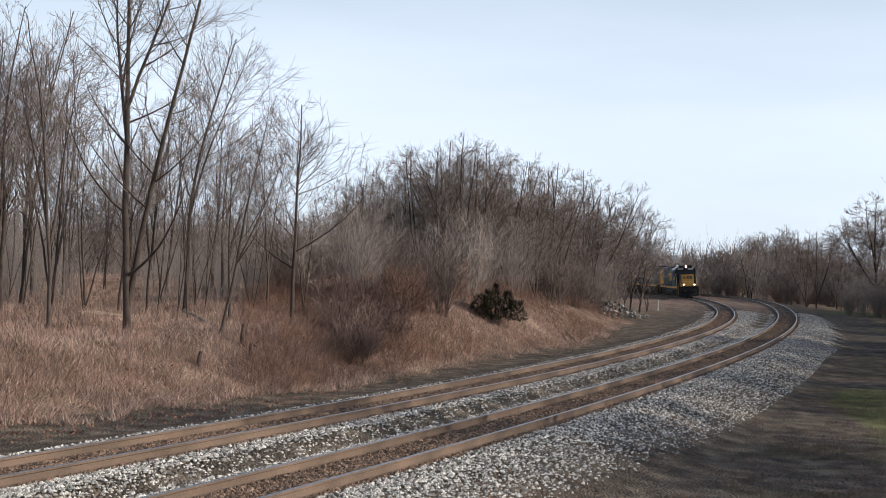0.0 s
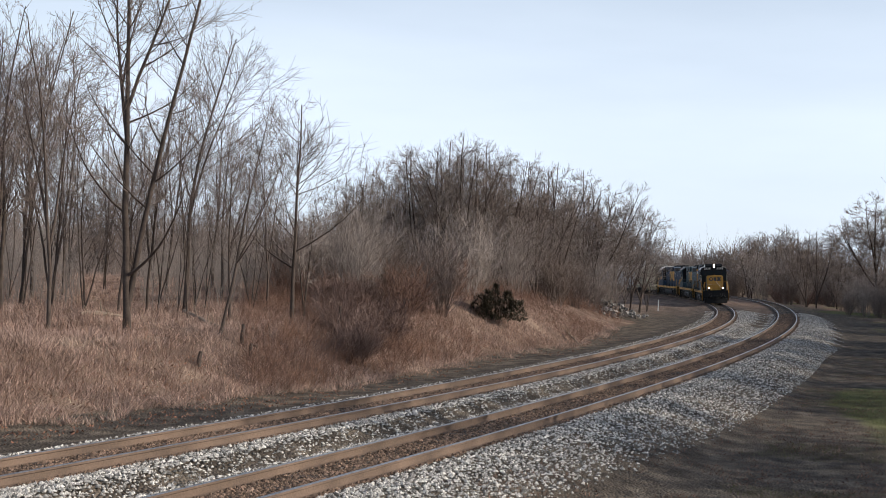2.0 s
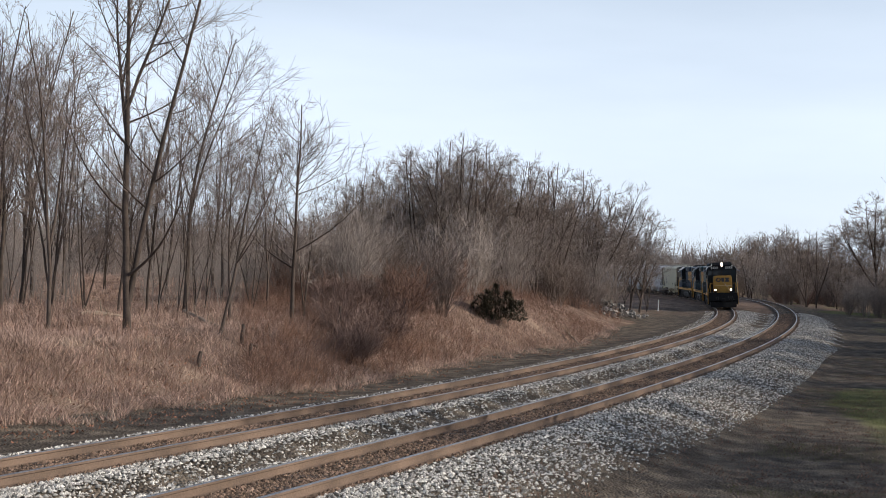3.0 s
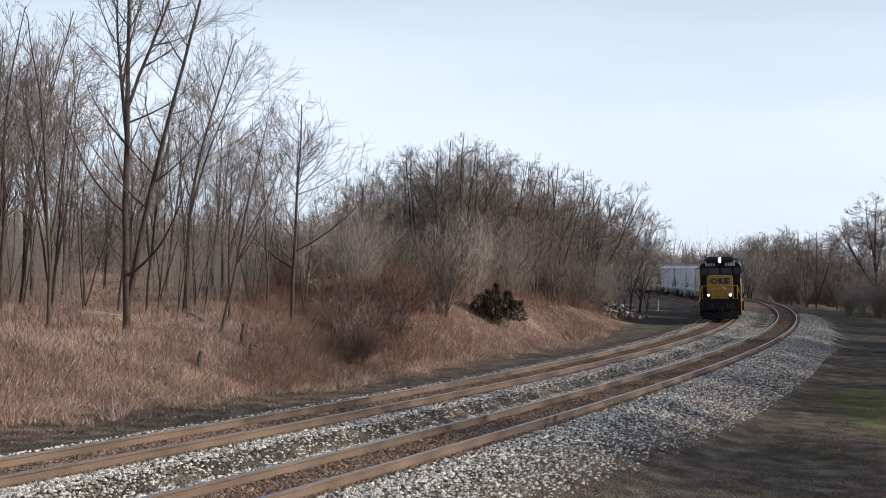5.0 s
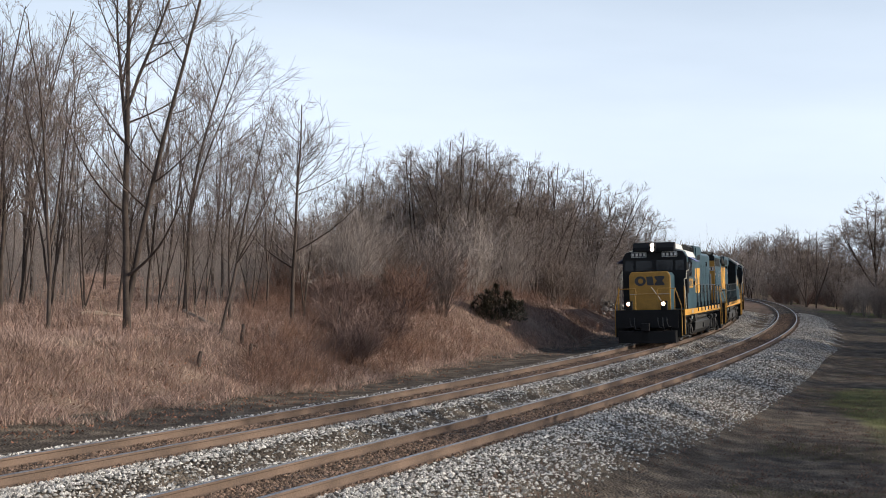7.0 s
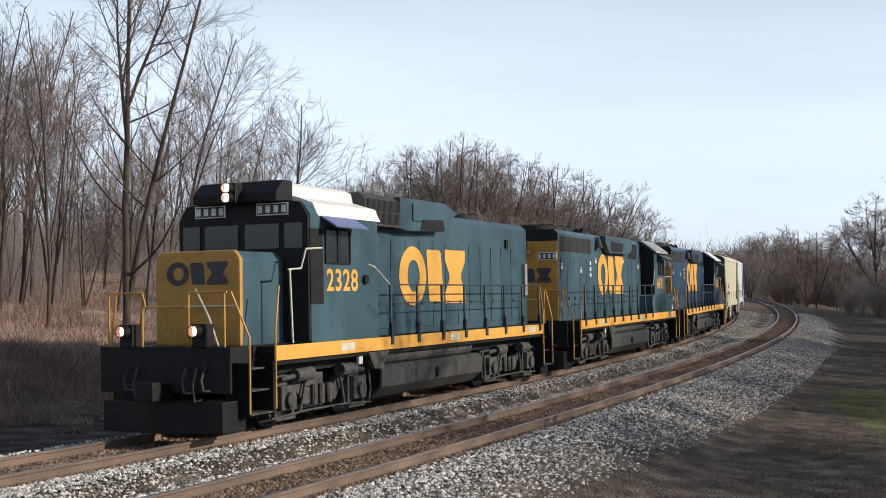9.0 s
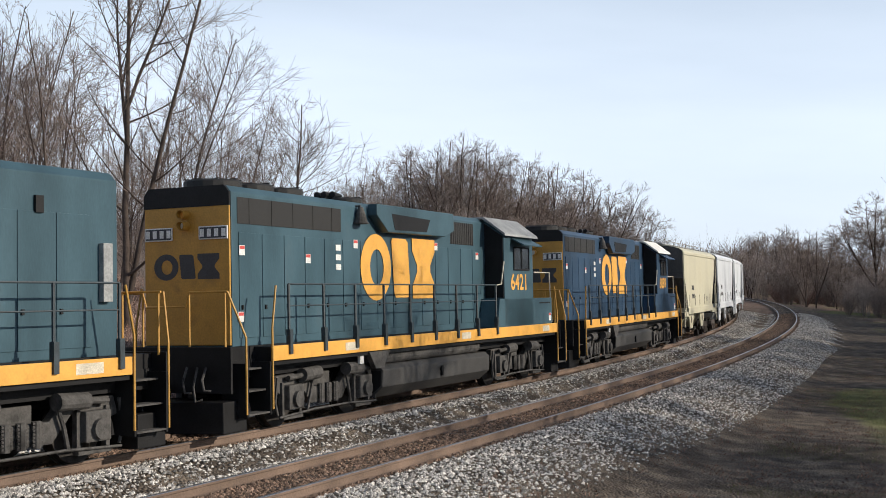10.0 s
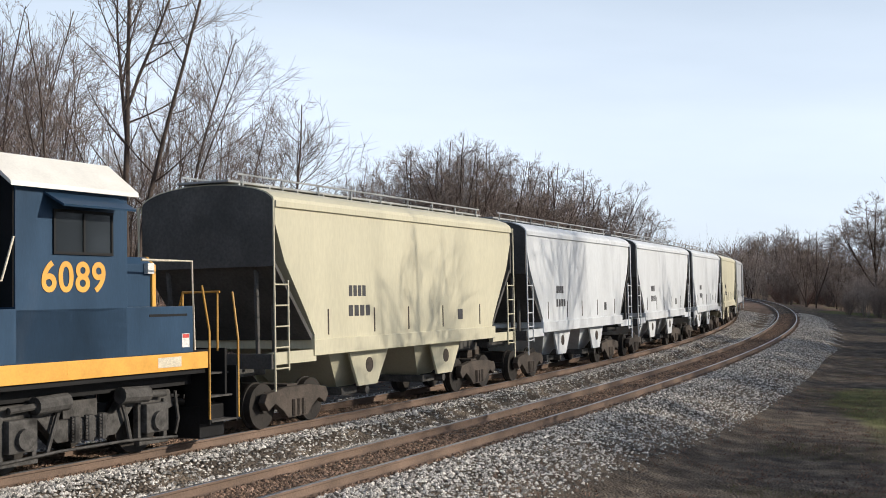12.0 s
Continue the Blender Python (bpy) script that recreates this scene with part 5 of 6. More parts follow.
def lead_locomotive():
    """Cab forward: short high nose, full-width cab with a white roof, long hood with a raised roof section."""
    o = thing("locomotive", "teal and yellow diesel locomotive with white cab roof on rails", "locomotive", "coupled locomotives")
    deck(o, -7.75, 8.35, -6.85, 7.13)
    tank_of(o, -2.62, 2.88)
    loco_truck(o, 5.0)
    loco_truck(o, -5.0)
    # nose
    bm = bmesh.new()
    prism(bm, [(-0.92, 1.57), (-0.92, 3.14), (-0.80, 3.30), (0.80, 3.30), (0.92, 3.14), (0.92, 1.57)], 5.9, 7.36, "x", 0.02)
    nose = part("nose", bm, TEAL, o)
    bm = bmesh.new()
    prism(bm, [(-0.94, 1.57), (-0.94, 3.16), (-0.82, 3.32), (0.82, 3.32), (0.94, 3.16), (0.94, 1.57)], 7.30, 7.42, "x", 0.05)
    part("nose_front", bm, GOLD, nose, "yellow nose front")
    emblem(nose, -0.68, 0.68, 2.68, 3.12, 0, MARK, "dark faded emblem shape", 7.424)
    bm = bmesh.new()
    tube(bm, [(7.6, 0.1, 2.62), (7.75, 0.5, 2.1), (7.9, 0.8, 1.6)], 0.02, 6)
    tube(bm, [(7.45, -0.9, 2.3), (7.45, 0.9, 2.3)], 0.018, 6)
    part("grab_iron", bm, PALEPIPE, nose)
    # cab
    bm = bmesh.new()
    prism(bm, [(-1.5, 1.57), (-1.5, 4.02), (-1.36, 4.22), (1.36, 4.22), (1.5, 4.02), (1.5, 1.57)], 3.15, 5.88, "x", 0.015)
    cab = part("cab", bm, TEAL, o)
    bm = bmesh.new()
    prism(bm, [(-1.49, 1.62), (-1.49, 3.98), (-1.32, 4.26), (-0.9, 4.32), (0.9, 4.32), (1.32, 4.26), (1.49, 3.98), (1.49, 1.62)], 5.86, 5.96, "x", 0.012)
    part("cab_front", bm, BLACK, cab, "black cab front")
    for y0, y1 in ((-1.38, -0.98), (-0.86, -0.08), (0.08, 0.86), (0.98, 1.38)):
        bm = bmesh.new()
        box(bm, 5.955, 5.975, y0, y1, 3.38, 3.86)
        part("windscreen", bm, GLASS, cab)
    bm = bmesh.new()
    prism(bm, [(-1.52, 4.0), (-1.40, 4.26), (-1.0, 4.40), (1.0, 4.40), (1.40, 4.26), (1.52, 4.0), (1.40, 4.10), (1.0, 4.22), (-1.0, 4.22), (-1.40, 4.10)], 3.05, 5.62, "x")
    part("cab_roof", bm, WHITEROOF, cab, "white cab roof")
    bm = bmesh.new()
    prism(bm, [(-0.98, 4.30), (-0.88, 4.62), (-0.7, 4.70), (0.7, 4.70), (0.88, 4.62), (0.98, 4.30)], 3.15, 5.62, "x", 0.02)
    part("roof_hump", bm, WHITEROOF, cab, "white raised roof centre")
    bm = bmesh.new()
    prism(bm, [(5.62, 4.28), (5.62, 4.70), (5.95, 4.70), (6.22, 4.45), (6.22, 4.28)], -0.96, 0.96, "y", 0.02)
    part("headlight_box", bm, BLACK, cab, "black headlight housing")
    bm = bmesh.new()
    box(bm, 6.1, 6.36, -0.13, 0.13, 4.26, 4.66, 0.03)
    part("headlight_mount", bm, BLACK, cab)
    lamp(o, "headlight", 6.38, 0.0, 4.55, 1, 0.085, HEADLIGHT)
    lamp(o, "headlight", 6.38, 0.0, 4.36, 1, 0.085, HEADLIGHT)
    number_board(o, 5.965, 0.72, 4.14, 1, 0.72)
    number_board(o, 5.965, -0.72, 4.14, 1, 0.72)
    for s in (-1, 1):
        window(cab, 4.4, 5.32, s * 1.5, 3.12, 3.74)
        bm = bmesh.new()
        prism(bm, [(s * 1.5, 3.98), (s * 1.51, 4.01), (s * 1.86, 3.80), (s * 1.85, 3.77)], 4.2, 5.5, "x")
        part("sun_visor", bm, VISOR, cab, "blue sun visor")
        bm = bmesh.new()
        box(bm, 5.42, 5.9, min(s * 1.5, s * 1.506), max(s * 1.5, s * 1.506), 2.30, 3.75)
        part("cab_corner", bm, BLACK, cab, "black painted cab corner")
        lettering(cab, "2328", 4.68, s * 1.508, 2.74, 0.60, YELLOW, "yellow painted numerals")
        bm = bmesh.new()
        drum(bm, 3.75, s * 1.5, s * 1.56, 2.78, 0.10, 12)
        part("cap", bm, BLACK, cab)
        bm = bmesh.new()
        tube(bm, [(6.6, s * 1.45, 2.95), (6.2, s * 1.48, 2.98), (6.05, s * 1.5, 3.35), (5.5, s * 1.52, 3.38)], 0.02, 6)
        tube(bm, [(6.55, s * 1.45, 2.95), (6.55, s * 1.5, 1.6)], 0.022, 6)
        part("grab_rail", bm, PALEPIPE, o)
        lamp(o, "ditch_light", 8.5, s * 0.78, 1.88, 1, 0.085, DITCH)
        bm = bmesh.new()
        box(bm, 8.2, 8.46, s * 0.78 - 0.14, s * 0.78 + 0.14, 1.6, 2.0, 0.02)
        part("ditch_light_bracket", bm, BLACK, o)
    # hood
    bm = bmesh.new()
    prism(bm, [(-0.95, 1.57), (-0.95, 4.28), (-0.80, 4.42), (0.80, 4.42), (0.95, 4.28), (0.95, 1.57)], -7.15, 3.15, "x", 0.015)
    hood = part("long_hood", bm, TEAL, o)
    bm = bmesh.new()
    prism(bm, [(-1.25, 3.95), (-1.22, 4.52), (-1.05, 4.66), (1.05, 4.66), (1.22, 4.52), (1.25, 3.95)], 1.55, 3.15, "x", 0.015)
    part("roof_step", bm, TANK, hood, "grey filter housing")
    bm = bmesh.new()
    prism(bm, [(-1.62, 4.44), (-0.9, 4.65), (1.55, 4.65), (1.55, 3.95), (1.2, 3.9), (-0.9, 3.98), (-1.2, 4.3)], -1.24, 1.24, "y", 0.02)
    bul = part("roof_bulge", bm, TEAL, hood)
    for s in (-1, 1):
        louvres(hood, 1.62, 3.10, s * 1.245, 4.0, 4.25, 26, "filter_panel")
        louvres(hood, 1.62, 3.10, s * 1.245, 4.28, 4.52, 26, "filter_panel")
        bm = bmesh.new()
        prism(bm, [(-0.85, 3.99), (0.55, 3.94), (0.4, 4.20), (-0.75, 4.24)], min(s * 1.24, s * 1.246), max(s * 1.24, s * 1.246), "y")
        part("air_inlet", bm, BLACK, bul, "dark air inlet")
        bm = bmesh.new()
        box(bm, 0.5, 0.95, min(s * 1.24, s * 1.28), max(s * 1.24, s * 1.28), 4.15, 4.55, 0.01)
        part("inlet_shutter", bm, TEAL, bul)
        hood_doors(hood, -6.6, 3.0, s * 0.95, 1.72, 3.72, 13, TEAL)
        emblem(hood, -2.62, 1.13, 2.21, 3.59, s * 0.975, YELLOW, "large yellow painted emblem shape")
        bm = bmesh.new()
        box(bm, -6.95, -6.75, min(s * 0.95, s * 1.05), max(s * 0.95, s * 1.05), 2.4, 3.3, 0.01)
        part("louvred_vent", bm, GREYROOF, hood, "pale grey louvred vent")
        bm = bmesh.new()
        box(bm, -5.6, -5.45, min(s * 0.95, s * 1.0), max(s * 0.95, s * 1.0), 3.7, 3.95)
        part("marker_light", bm, BLACK, hood)
        bm = bmesh.new()
        tube(bm, [(3.6, s * 1.51, 3.1), (3.3, s * 1.5, 3.05), (2.6, s * 1.5, 2.68)], 0.016, 6)
        part("handrail", bm, PALEPIPE, o)
    handrails(o, -6.6, 2.6, 8)
    roof_fan(hood, -3.0, 0, 4.44, 0.5)
    roof_fan(hood, -4.4, 0, 4.44, 0.5)
    bm = bmesh.new()
    box(bm, -7.17, -7.14, -0.9, 0.9, 1.7, 4.2, 0.01)
    part("hood_end", bm, GOLD, hood)
    return o


def trailing_locomotive(body, roof, numerals, label):
    """Running long hood first, cab at the back."""
    o = thing("locomotive", label, "locomotive", "coupled locomotives")
    deck(o, -8.2, 8.85, -7.6, 7.75)
    tank_of(o, -2.6, 3.35)
    loco_truck(o, 5.25)
    loco_truck(o, -5.25)
    bm = bmesh.new()
    prism(bm, [(-0.95, 1.57), (-0.95, 4.34), (-0.84, 4.46), (0.84, 4.46), (0.95, 4.34), (0.95, 1.57)], -3.54, 8.2, "x", 0.015)
    hood = part("long_hood", bm, body, o)
    # leading end of the hood
    bm = bmesh.new()
    prism(bm, [(-0.93, 1.6), (-0.93, 4.1), (0.93, 4.1), (0.93, 1.6)], 8.19, 8.24, "x", 0.01)
    part("hood_end", bm, GOLD, hood, "yellow hood end")
    bm = bmesh.new()
    prism(bm, [(-0.94, 4.1), (-0.94, 4.34), (-0.83, 4.47), (0.83, 4.47), (0.94, 4.34), (0.94, 4.1)], 8.19, 8.25, "x")
    part("hood_end_top", bm, BLACK, hood)
    for s in (-1, 1):
        number_board(o, 8.24, s * 0.60, 3.62, 1, 0.62)
        louvres(hood, 4.25, 8.02, s * 0.95, 3.78, 4.26, 5, "radiator_grille", upright=True)
        bm = bmesh.new()
        prism(bm, [(-1.05, 4.02), (-0.5, 3.86), (2.5, 3.84), (3.05, 4.2), (3.05, 4.44), (-1.0, 4.44)], min(s * 0.95, s * 1.18), max(s * 0.95, s * 1.18), "y", 0.02)
        bulge = part("intake_bulge", bm, body, hood)
        bm = bmesh.new()
        prism(bm, [(0.55, 3.92), (2.2, 3.90), (2.35, 4.26), (0.35, 4.22)], min(s * 1.18, s * 1.186), max(s * 1.18, s * 1.186), "y")
        part("air_inlet", bm, BLACK, bulge, "dark air inlet")
        louvres(hood, -2.75, -1.3, s * 0.95, 3.72, 4.28, 12, "filter_grille")
        hood_doors(hood, -3.4, 8.0, s * 0.95, 1.72, 3.62, 15, body)
        emblem(hood, -0.3, 3.46, 2.34, 3.80, s * 0.975, YELLOW, "large yellow painted emblem shape")
        for x, z in ((3.65, 3.55), (-0.4, 3.62), (-2.95, 3.45), (7.9, 3.3), (7.95, 2.1), (5.6, 3.2)):
            bm = bmesh.new()
            box(bm, x - 0.09, x + 0.09, min(s * 0.965, s * 0.972), max(s * 0.965, s * 0.972), z - 0.09, z + 0.09)
            tg = part("notice", bm, BOARD, hood, "small white notice plate")
            bm = bmesh.new()
            box(bm, x - 0.08, x + 0.08, min(s * 0.972, s * 0.974), max(s * 0.972, s * 0.974), z + 0.02, z + 0.08)
            part("bar", bm, REDTAG, tg)
        for z in (3.45, 3.25, 3.05):
            bm = bmesh.new()
            box(bm, 4.3, 4.5, min(s * 0.965, s * 0.975), max(s * 0.965, s * 0.975), z - 0.06, z + 0.06)
            part("reflective_strip", bm, BOARD, hood)
    emblem(hood, -0.72, 0.72, 2.78, 3.26, 0, MARK, "dark faded emblem shape", 8.245)
    lamp(o, "headlight", 8.3, 0.0, 3.96, 1, 0.07, YELLOW, GOLD)
    lamp(o, "headlight", 8.3, 0.0, 3.76, 1, 0.07, BOARD, GOLD)
    for x in (7.4, 6.3, 5.2):
        roof_fan(hood, x, 0, 4.47, 0.55)
    roof_fan(hood, 2.4, 0, 4.47, 0.42)
    bm = bmesh.new()
    tube(bm, [(3.6, 0.35, 4.42), (3.6, 0.35, 4.62)], 0.05, 8)
    for y, L in ((0.15, 0.5), (0.35, 0.6), (0.5, 0.4)):
        tube(bm, [(3.6 - L / 2, y, 4.62), (3.6 + L / 2, y, 4.62)], [0.03, 0.075], 8)
    part("air_horn", bm, BLACK, o)
    bm = bmesh.new()
    tube(bm, [(3.55, 1.05, 4.34), (3.55, 1.05, 4.2), (3.55, 1.05, 4.05), (3.55, 1.05, 3.98)], [0.05, 0.1, 0.14, 0.18], 14)
    tube(bm, [(3.55, 0.9, 4.36), (3.55, 1.05, 4.36)], 0.025, 6)
    part("bell", bm, DUST, o, "tarnished bronze bell")
    bm = bmesh.new()
    box(bm, -0.6, 0.5, -0.3, 0.3, 4.45, 4.6, 0.03)
    part("exhaust_stack", bm, BLACK, o)
    # cab
    bm = bmesh.new()
    prism(bm, [(-1.5, 1.57), (-1.5, 4.02), (-0.95, 4.40), (0.95, 4.40), (1.5, 4.02), (1.5, 1.57)], -5.72, -3.54, "x", 0.012)
    cab = part("cab", bm, body, o)
    bm = bmesh.new()
    prism(bm, [(-1.47, 2.35), (-1.47, 3.98), (-0.95, 4.34), (0.95, 4.34), (1.47, 3.98), (1.47, 2.35)], -3.54, -3.52, "x")
    part("cab_front", bm, BLACK, cab, "black cab bulkhead")
    bm = bmesh.new()
    prism(bm, [(-1.62, 3.98), (-0.98, 4.44), (0.98, 4.44), (1.62, 3.98), (1.60, 4.05), (1.0, 4.50), (-1.0, 4.50), (-1.60, 4.05)], -5.85, -3.36, "x")
    part("cab_roof", bm, roof, cab, "cab roof")
    bm = bmesh.new()
    prism(bm, [(-0.92, 1.57), (-0.92, 3.0), (-0.8, 3.12), (0.8, 3.12), (0.92, 3.0), (0.92, 1.57)], -6.95, -5.72, "x", 0.02)
    nose = part("nose", bm, body, o)
    bm = bmesh.new()
    prism(bm, [(-0.93, 1.6), (-0.93, 3.0), (-0.8, 3.13), (0.8, 3.13), (0.93, 3.0), (0.93, 1.6)], -6.99, -6.93, "x", 0.01)
    part("nose_front", bm, GOLD, nose, "yellow nose front")
    for s in (-1, 1):
        window(cab, -5.35, -4.25, s * 1.5, 3.12, 3.68)
        bm = bmesh.new()
        prism(bm, [(s * 1.5, 3.92), (s * 1.51, 3.95), (s * 1.88, 3.76), (s * 1.87, 3.73)], -5.5, -4.05, "x")
        part("sun_visor", bm, body, cab)
        lettering(cab, numerals, -4.62, s * 1.508, 2.74, 0.60, YELLOW, "yellow painted numerals")
        bm = bmesh.new()
        prism(bm, [(-3.0, 1.57), (-3.2, 2.32), (-7.25, 2.32), (-7.25, 1.57)], min(s * 0.97, s * 1.50), max(s * 0.97, s * 1.50), "y", 0.015)
        sk = part("battery_box", bm, body, o)
        bm = bmesh.new()
        box(bm, -7.1, -6.2, min(s * 1.5, s * 1.505), max(s * 1.5, s * 1.505), 2.16, 2.20)
        part("vent_slot", bm, BLACK, sk)
        bm = bmesh.new()
        box(bm, -7.15, -6.97, min(s * 1.5, s * 1.506), max(s * 1.5, s * 1.506), 1.66, 1.88)
        tg = part("notice", bm, BOARD, sk, "small white notice plate")
        bm = bmesh.new()
        box(bm, -7.14, -6.98, min(s * 1.506, s * 1.508), max(s * 1.506, s * 1.508), 1.81, 1.87)
        part("bar", bm, REDTAG, tg)
        bm = bmesh.new()
        tube(bm, [(-3.0, s * 1.5, 2.68), (-3.3, s * 1.5, 2.7), (-3.5, s * 1.51, 3.3)], 0.018, 6)
        part("grab_rail", bm, PALEPIPE, o)
        bm = bmesh.new()
        tube(bm, [(-6.2, s * 1.35, 3.05), (-7.35, s * 1.4, 3.05), (-7.35, s * 1.45, 1.6)], 0.022, 6)
        part("grab_rail", bm, PALEPIPE, o)
        bm = bmesh.new()
        box(bm, -6.98, -6.9, min(s * 0.9, s * 0.96), max(s * 0.9, s * 0.96), 1.9, 3.0)
        part("nose_edge_stripe", bm, YELLOW, nose)
        bm = bmesh.new()
        box(bm, -6.9, -6.75, min(s * 0.92, s * 1.0), max(s * 0.92, s * 1.0), 2.85, 3.02)
        part("marker_light", bm, BOARD, nose)
    handrails(o, -2.9, 7.2, 9)
    return o


def hopper(body, end, label):
    """A two-bay covered hopper: sloped ends, arched roof, running board, ladders, two outlets."""
    o = thing("hopper_wagon", label, "freight wagon", "string of hopper wagons")
    bm = bmesh.new()
    prof = [(-5.75, 4.22), (-5.75, 3.78), (-5.45, 3.1), (-4.72, 2.15), (-4.42, 1.72), (-4.42, 1.45), (4.42, 1.45), (4.42, 1.72), (4.72, 2.15), (5.45, 3.1), (5.75, 3.78), (5.75, 4.22)]
    prism(bm, prof, -1.48, 1.48, "y", 0.0)
    bd = part("body", bm, body, o)
    arch = [(-1.50, 4.18)] + [(1.50 * math.cos(radians(180 - a)), 4.20 + 0.36 * math.sin(radians(a))) for a in range(10, 171, 16)] + [(1.50, 4.18)]
    bm = bmesh.new()
    prism(bm, arch, -5.8, 5.8, "x")
    part("roof", bm, body, o, smooth_faces=False)
    for e in (-1, 1):
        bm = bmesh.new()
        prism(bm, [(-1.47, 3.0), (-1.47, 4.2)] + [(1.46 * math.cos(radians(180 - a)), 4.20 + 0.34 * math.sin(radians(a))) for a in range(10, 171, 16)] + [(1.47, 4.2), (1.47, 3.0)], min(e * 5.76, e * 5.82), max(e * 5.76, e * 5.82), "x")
        part("end_sheet", bm, end, o, "end sheet with shade put into its dark colour")
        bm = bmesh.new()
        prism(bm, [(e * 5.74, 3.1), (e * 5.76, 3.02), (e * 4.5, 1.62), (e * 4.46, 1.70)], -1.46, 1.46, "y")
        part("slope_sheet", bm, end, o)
        bm = bmesh.new()
        box(bm, min(e * 4.4, e * 6.0), max(e * 4.4, e * 6.0), -0.35, 0.35, 0.95, 1.35, 0.02)
        box(bm, min(e * 5.8, e * 5.95), max(e * 5.8, e * 5.95), -1.5, 1.5, 1.15, 1.42)
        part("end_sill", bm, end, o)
        coupler(o, e * 5.9, e, GRIME)
        for s in (-1, 1):
            bm = bmesh.new()
            for x in (5.40, 5.86):
                tube(bm, [(e * x, s * 1.52, 0.75 if x > 5.6 else 1.1), (e * x, s * 1.52, 4.2 if x > 5.6 else 2.75)], 0.022, 6)
            for k in range(5):
                tube(bm, [(e * 5.40, s * 1.53, 1.15 + k * 0.38), (e * 5.86, s * 1.53, 1.15 + k * 0.38)], 0.015, 6)
            part("ladder", bm, body, o)
            bm = bmesh.new()
            for x in (5.0, 5.55):
                tube(bm, [(e * x, s * 0.95, 1.3), (e * (x + 0.12), s * 1.0, 3.2)], 0.05, 6)
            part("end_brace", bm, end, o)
            bm = bmesh.new()
            box(bm, min(e * 4.4, e * 5.9), max(e * 4.4, e * 5.9), min(s * 1.38, s * 1.5), max(s * 1.38, s * 1.5), 1.22, 1.44)
            part("corner_platform", bm, body, o)
    for s in (-1, 1):
        bm = bmesh.new()
        box(bm, -4.5, 4.5, min(s * 1.44, s * 1.53), max(s * 1.44, s * 1.53), 1.32, 1.62, 0.01)
        part("side_sill", bm, body, o)
        bm = bmesh.new()
        box(bm, -5.78, 5.78, min(s * 1.48, s * 1.53), max(s * 1.48, s * 1.53), 4.08, 4.2, 0.01)
        part("top_chord", bm, body, o)
        bm = bmesh.new()
        for k in range(9):
            x = -5.5 + 11.0 * k / 8
            tube(bm, [(x, s * 0.62, 4.45), (x, s * 0.62, 4.74)], 0.02, 5)
        tube(bm, [(-5.7, s * 0.62, 4.74), (5.7, s * 0.62, 4.74)], 0.02, 5)
        part("roof_rail", bm, GREYROOF, o)
        for x in (-3.6, -1.4, 0.4, 2.0, 3.9):
            bm = bmesh.new()
            box(bm, x - 0.02, x + 0.02, min(s * 1.48, s * 1.49), max(s * 1.48, s * 1.49), 1.7, 2.2)
            part("side_tab", bm, GRIME, o)
        for z, w in ((2.55, 0.75), (2.15, 0.95)):
            for k in range(4):
                bm = bmesh.new()
                xx = s * (3.0 - k * w / 4)
                box(bm, xx - w * 0.09, xx + w * 0.09, min(s * 1.482, s * 1.486), max(s * 1.482, s * 1.486), z - 0.11, z + 0.11)
                part("stencil_bar", bm, MARK, o)
        bm = bmesh.new()
        box(bm, s * -2.4 - 0.14, s * -2.4 + 0.14, min(s * 1.482, s * 1.486), max(s * 1.482, s * 1.486), 1.85, 2.1)
        part("stencil_panel", bm, MARK, o)
    bm = bmesh.new()
    box(bm, -5.9, 5.9, -0.58, 0.58, 4.58, 4.62)
    for k in range(12):
        x = -5.6 + 11.2 * k / 11
        box(bm, x - 0.03, x + 0.03, -0.62, 0.62, 4.5, 4.58)
    part("running_board", bm, GREYROOF, o)
    for k in range(4):
        bm = bmesh.new()
        tube(bm, [(-4.0 + k * 2.67, 0, 4.53), (-4.0 + k * 2.67, 0, 4.66)], 0.36, 14)
        part("roof_hatch", bm, body, o)
    for x in (-1.85, 2.0):
        bm = bmesh.new()
        top_, low = [(x - 1.5, -1.2, 1.45), (x + 1.5, -1.2, 1.45), (x + 1.5, 1.2, 1.45), (x - 1.5, 1.2, 1.45)], [(x - 0.35, -0.75, 0.55), (x + 0.35, -0.75, 0.55), (x + 0.35, 0.75, 0.55), (x - 0.35, 0.75, 0.55)]
        vs = [bm.verts.new(p) for p in top_ + low]
        for f in ((3, 2, 1, 0), (4, 5, 6, 7), (0, 1, 5, 4), (1, 2, 6, 5), (2, 3, 7, 6), (3, 0, 4, 7)):
            bm.faces.new([vs[i] for i in f])
        bin_ = part("outlet_bin", bm, body, o)
        for s in (-1, 1):
            bm = bmesh.new()
            prism(bm, [(x - 1.1, 1.40), (x + 0.75, 1.40), (x + 0.32, 0.58), (x - 0.5, 0.58)], min(s * 1.2, s * 1.26), max(s * 1.2, s * 1.26), "y", 0.01)
            part("bin_side", bm, body, bin_)
            bm = bmesh.new()
            drum(bm, x - 0.15, s * 1.26, s * 1.27, 1.0, 0.16, 12)
            part("rust_patch", bm, GRIME, bin_)
        bm = bmesh.new()
        box(bm, x - 0.5, x + 0.5, -0.95, 0.95, 0.40, 0.56, 0.02)
        tube(bm, [(x - 0.25, -1.1, 0.47), (x - 0.25, 1.15, 0.47)], 0.09, 10)
        part("outlet_gate", bm, DUST, bin_)
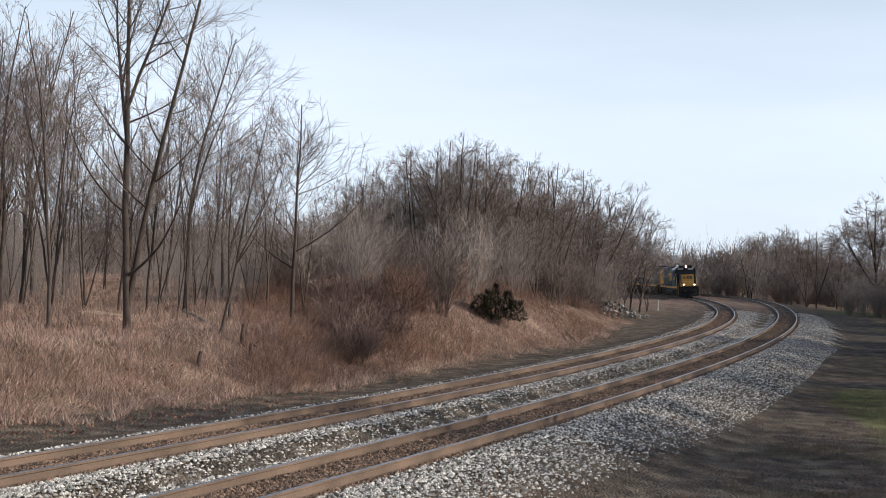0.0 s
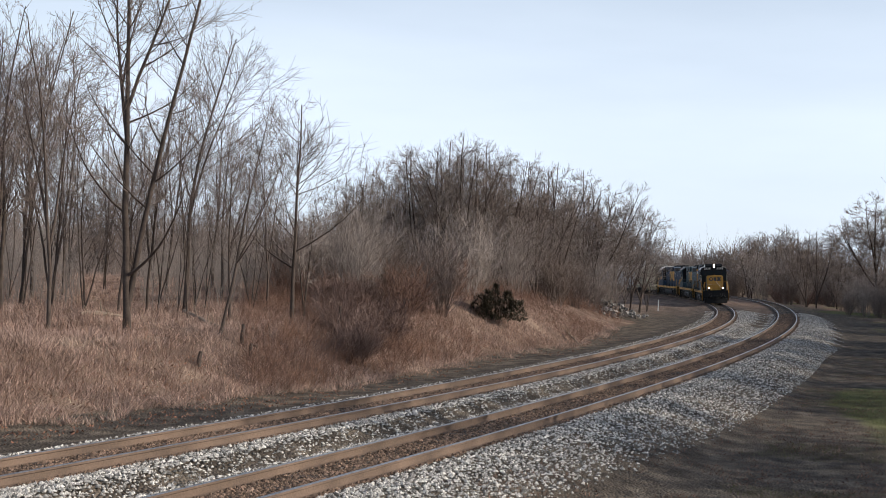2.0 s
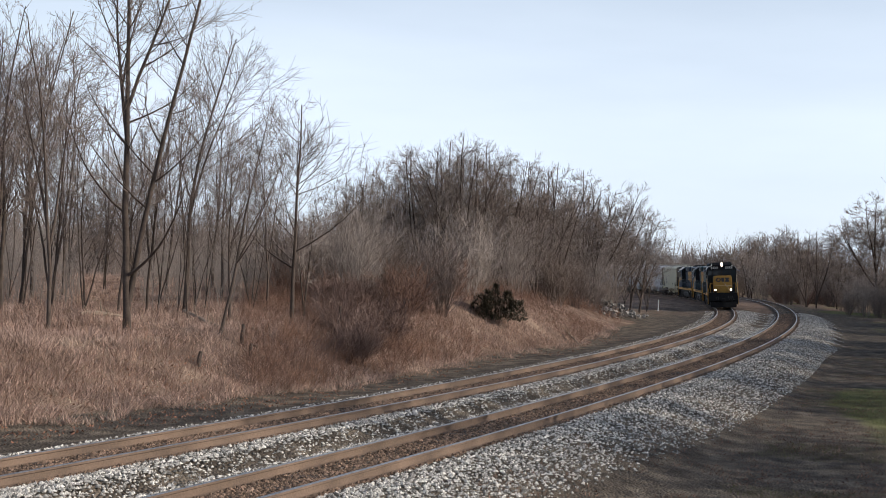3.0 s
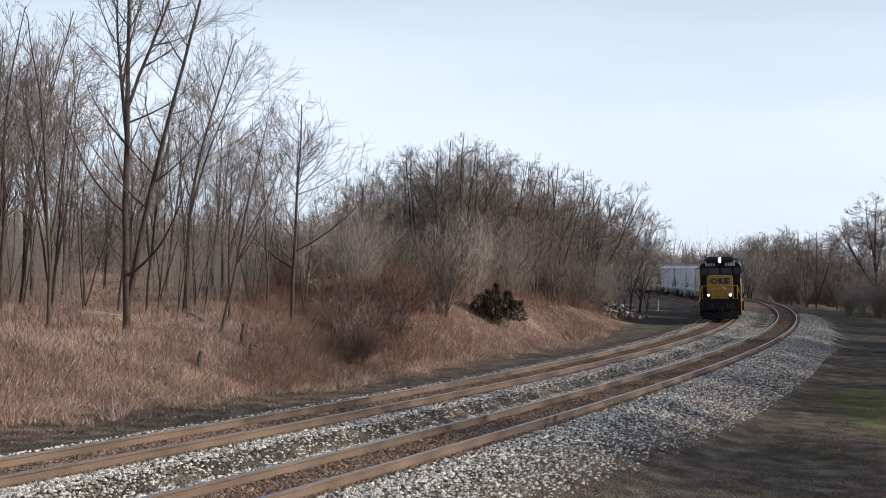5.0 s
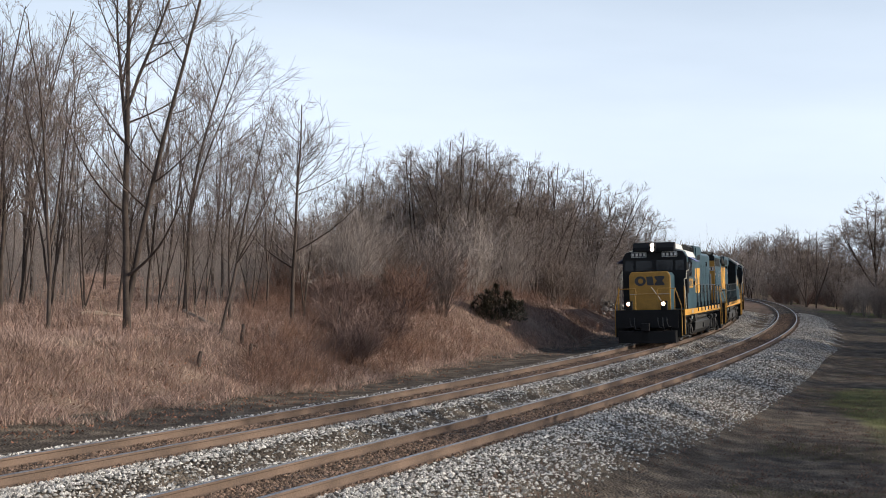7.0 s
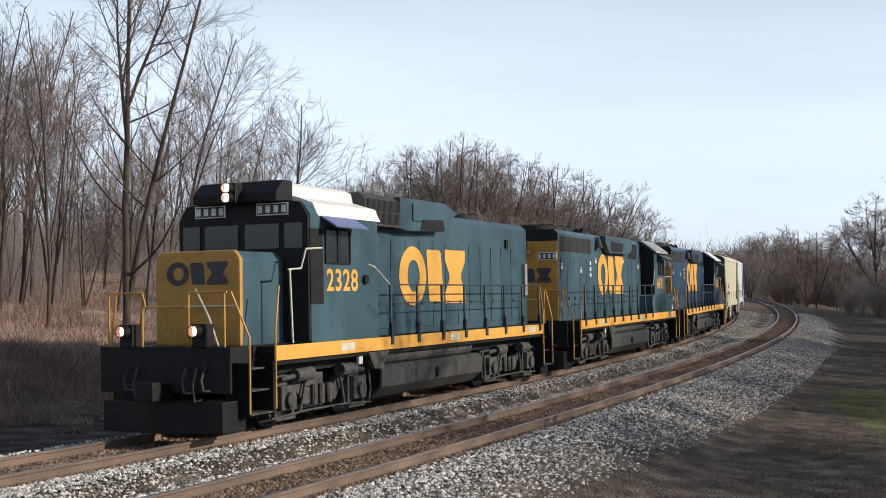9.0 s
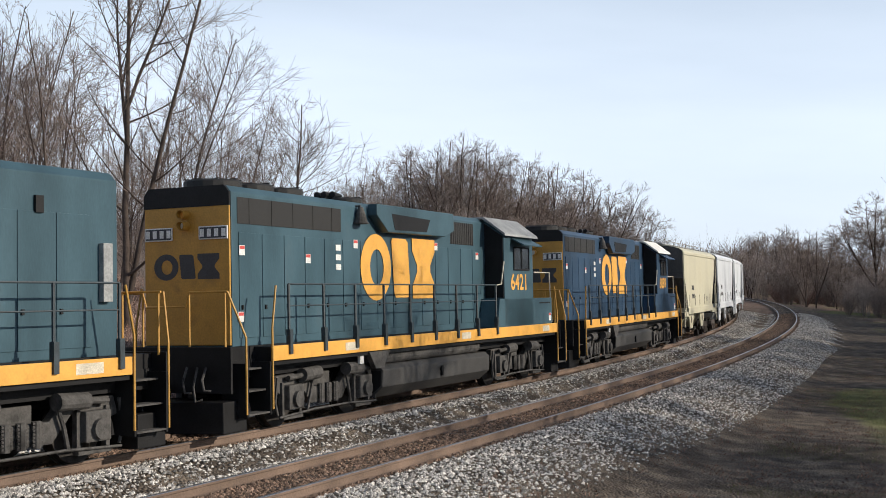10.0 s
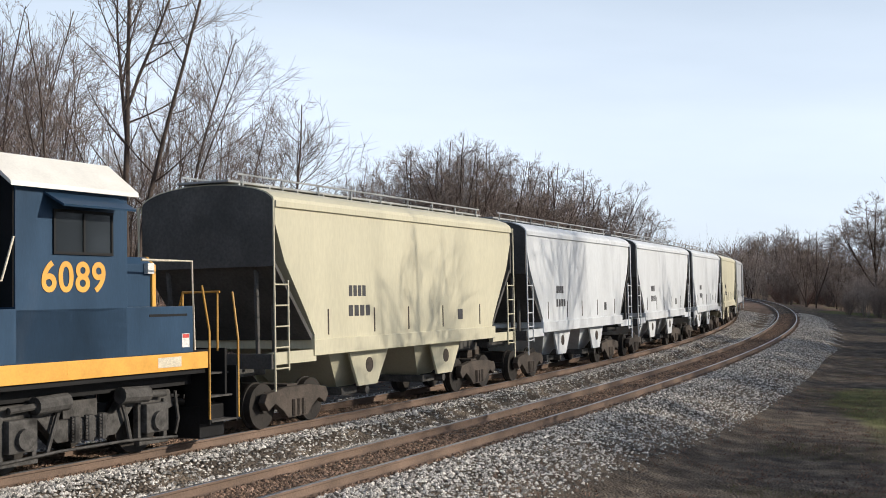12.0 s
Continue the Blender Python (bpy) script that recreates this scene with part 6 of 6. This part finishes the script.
    for x in (-4.4, 4.4):
        bm = bmesh.new()
        for s in (-1, 1):
            prism(bm, [(x - 1.15, 0.50), (x - 1.05, 0.66), (x - 0.45, 0.74), (x + 0.45, 0.74), (x + 1.05, 0.66), (x + 1.15, 0.50), (x + 1.02, 0.34), (x + 0.78, 0.46), (x + 0.5, 0.30), (x + 0.35, 0.16), (x - 0.35, 0.16), (x - 0.5, 0.30), (x - 0.78, 0.46), (x - 1.02, 0.34)], min(s * 0.93, s * 1.08), max(s * 0.93, s * 1.08), "y", 0.015)
        box(bm, x - 0.18, x + 0.18, -0.95, 0.95, 0.42, 0.78, 0.02)
        tr = part("truck_frame", bm, GRIME, o)
        for s in (-1, 1):
            bm = bmesh.new()
            for k in (-0.16, 0.0, 0.16):
                tube(bm, [(x + k, s * 1.09, 0.2), (x + k, s * 1.09, 0.5)], 0.06, 8)
            part("spring", bm, GRIME, tr)
        for a in (-0.875, 0.875):
            put_wheel(CAR_WHEEL, o, x + a, 0.42, False)
    return o


lead = lead_locomotive()
VEHICLES.append((lead, 6.45, 5.0))
VEHICLES.append((trailing_locomotive(TEAL, GREYROOF, "6421", "teal diesel locomotive with grey cab roof coupled behind another"), 24.72, 5.25))
VEHICLES.append((trailing_locomotive(BLUE, WHITEROOF, "6089", "blue diesel locomotive with white cab roof before wagons"), 43.05, 5.25))
cars = {}
for k, paint in enumerate("cpppcgppcgpp"):
    mt, text = {"c": (CREAM, "dusty cream covered hopper wagon with ends coloured dark for shade"), "p": (PALE, "pale grey covered hopper wagon with streaked sides"), "g": (CARGREY, "dull grey covered hopper wagon with streaked sides")}[paint]
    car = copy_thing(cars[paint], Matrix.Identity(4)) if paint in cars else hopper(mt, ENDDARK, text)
    cars.setdefault(paint, car)
    VEHICLES.append((car, 58.45 + 12.75 * k, 4.4))
    if k < 5:
        for c in car.children:
            if c.name.startswith("wheelset"):
                WHEELS.append((c, c.location.x, 0.42, 0.42))
# ---- motion: the train comes round the curve at about 64 km/h ----
def head_s(t):
    return 153.82 - 17.7405 * t - 0.002683 * (t - 6) ** 2


def ride(mid, half, t):
    """Pose of a vehicle whose middle lies mid metres behind the headlight and whose trucks are half away from it."""
    s = head_s(t) + mid
    (x0, y0), (x1, y1) = on_track(s - half, 0), on_track(s + half, 0)
    yaw = math.degrees(math.atan2(y0 - y1, x0 - x1))
    sway = 0.12 * math.sin(2.1 * t + mid)
    return Matrix.Translation(((x0 + x1) / 2, (y0 + y1) / 2, 0)) @ pose(0, 0, 0, 0, 0, yaw) @ pose(0, 0, 0, math.degrees(math.atan(CANT)) + sway, 0, 0)


def motions():
    steps = [i * 0.2 for i in range(61)]
    for ob, mid, half in VEHICLES:
        walk(ob, [(t, ride(mid, half, t)) for t in steps])
    turns = [i / 30 for i in range(361)]
    for ob, x, z, r in WHEELS:
        walk(ob, [(t, pose(x, 0, z, 0, math.degrees((head_s(0) - head_s(t)) / r) % 360, 0)) for t in turns])


motions()
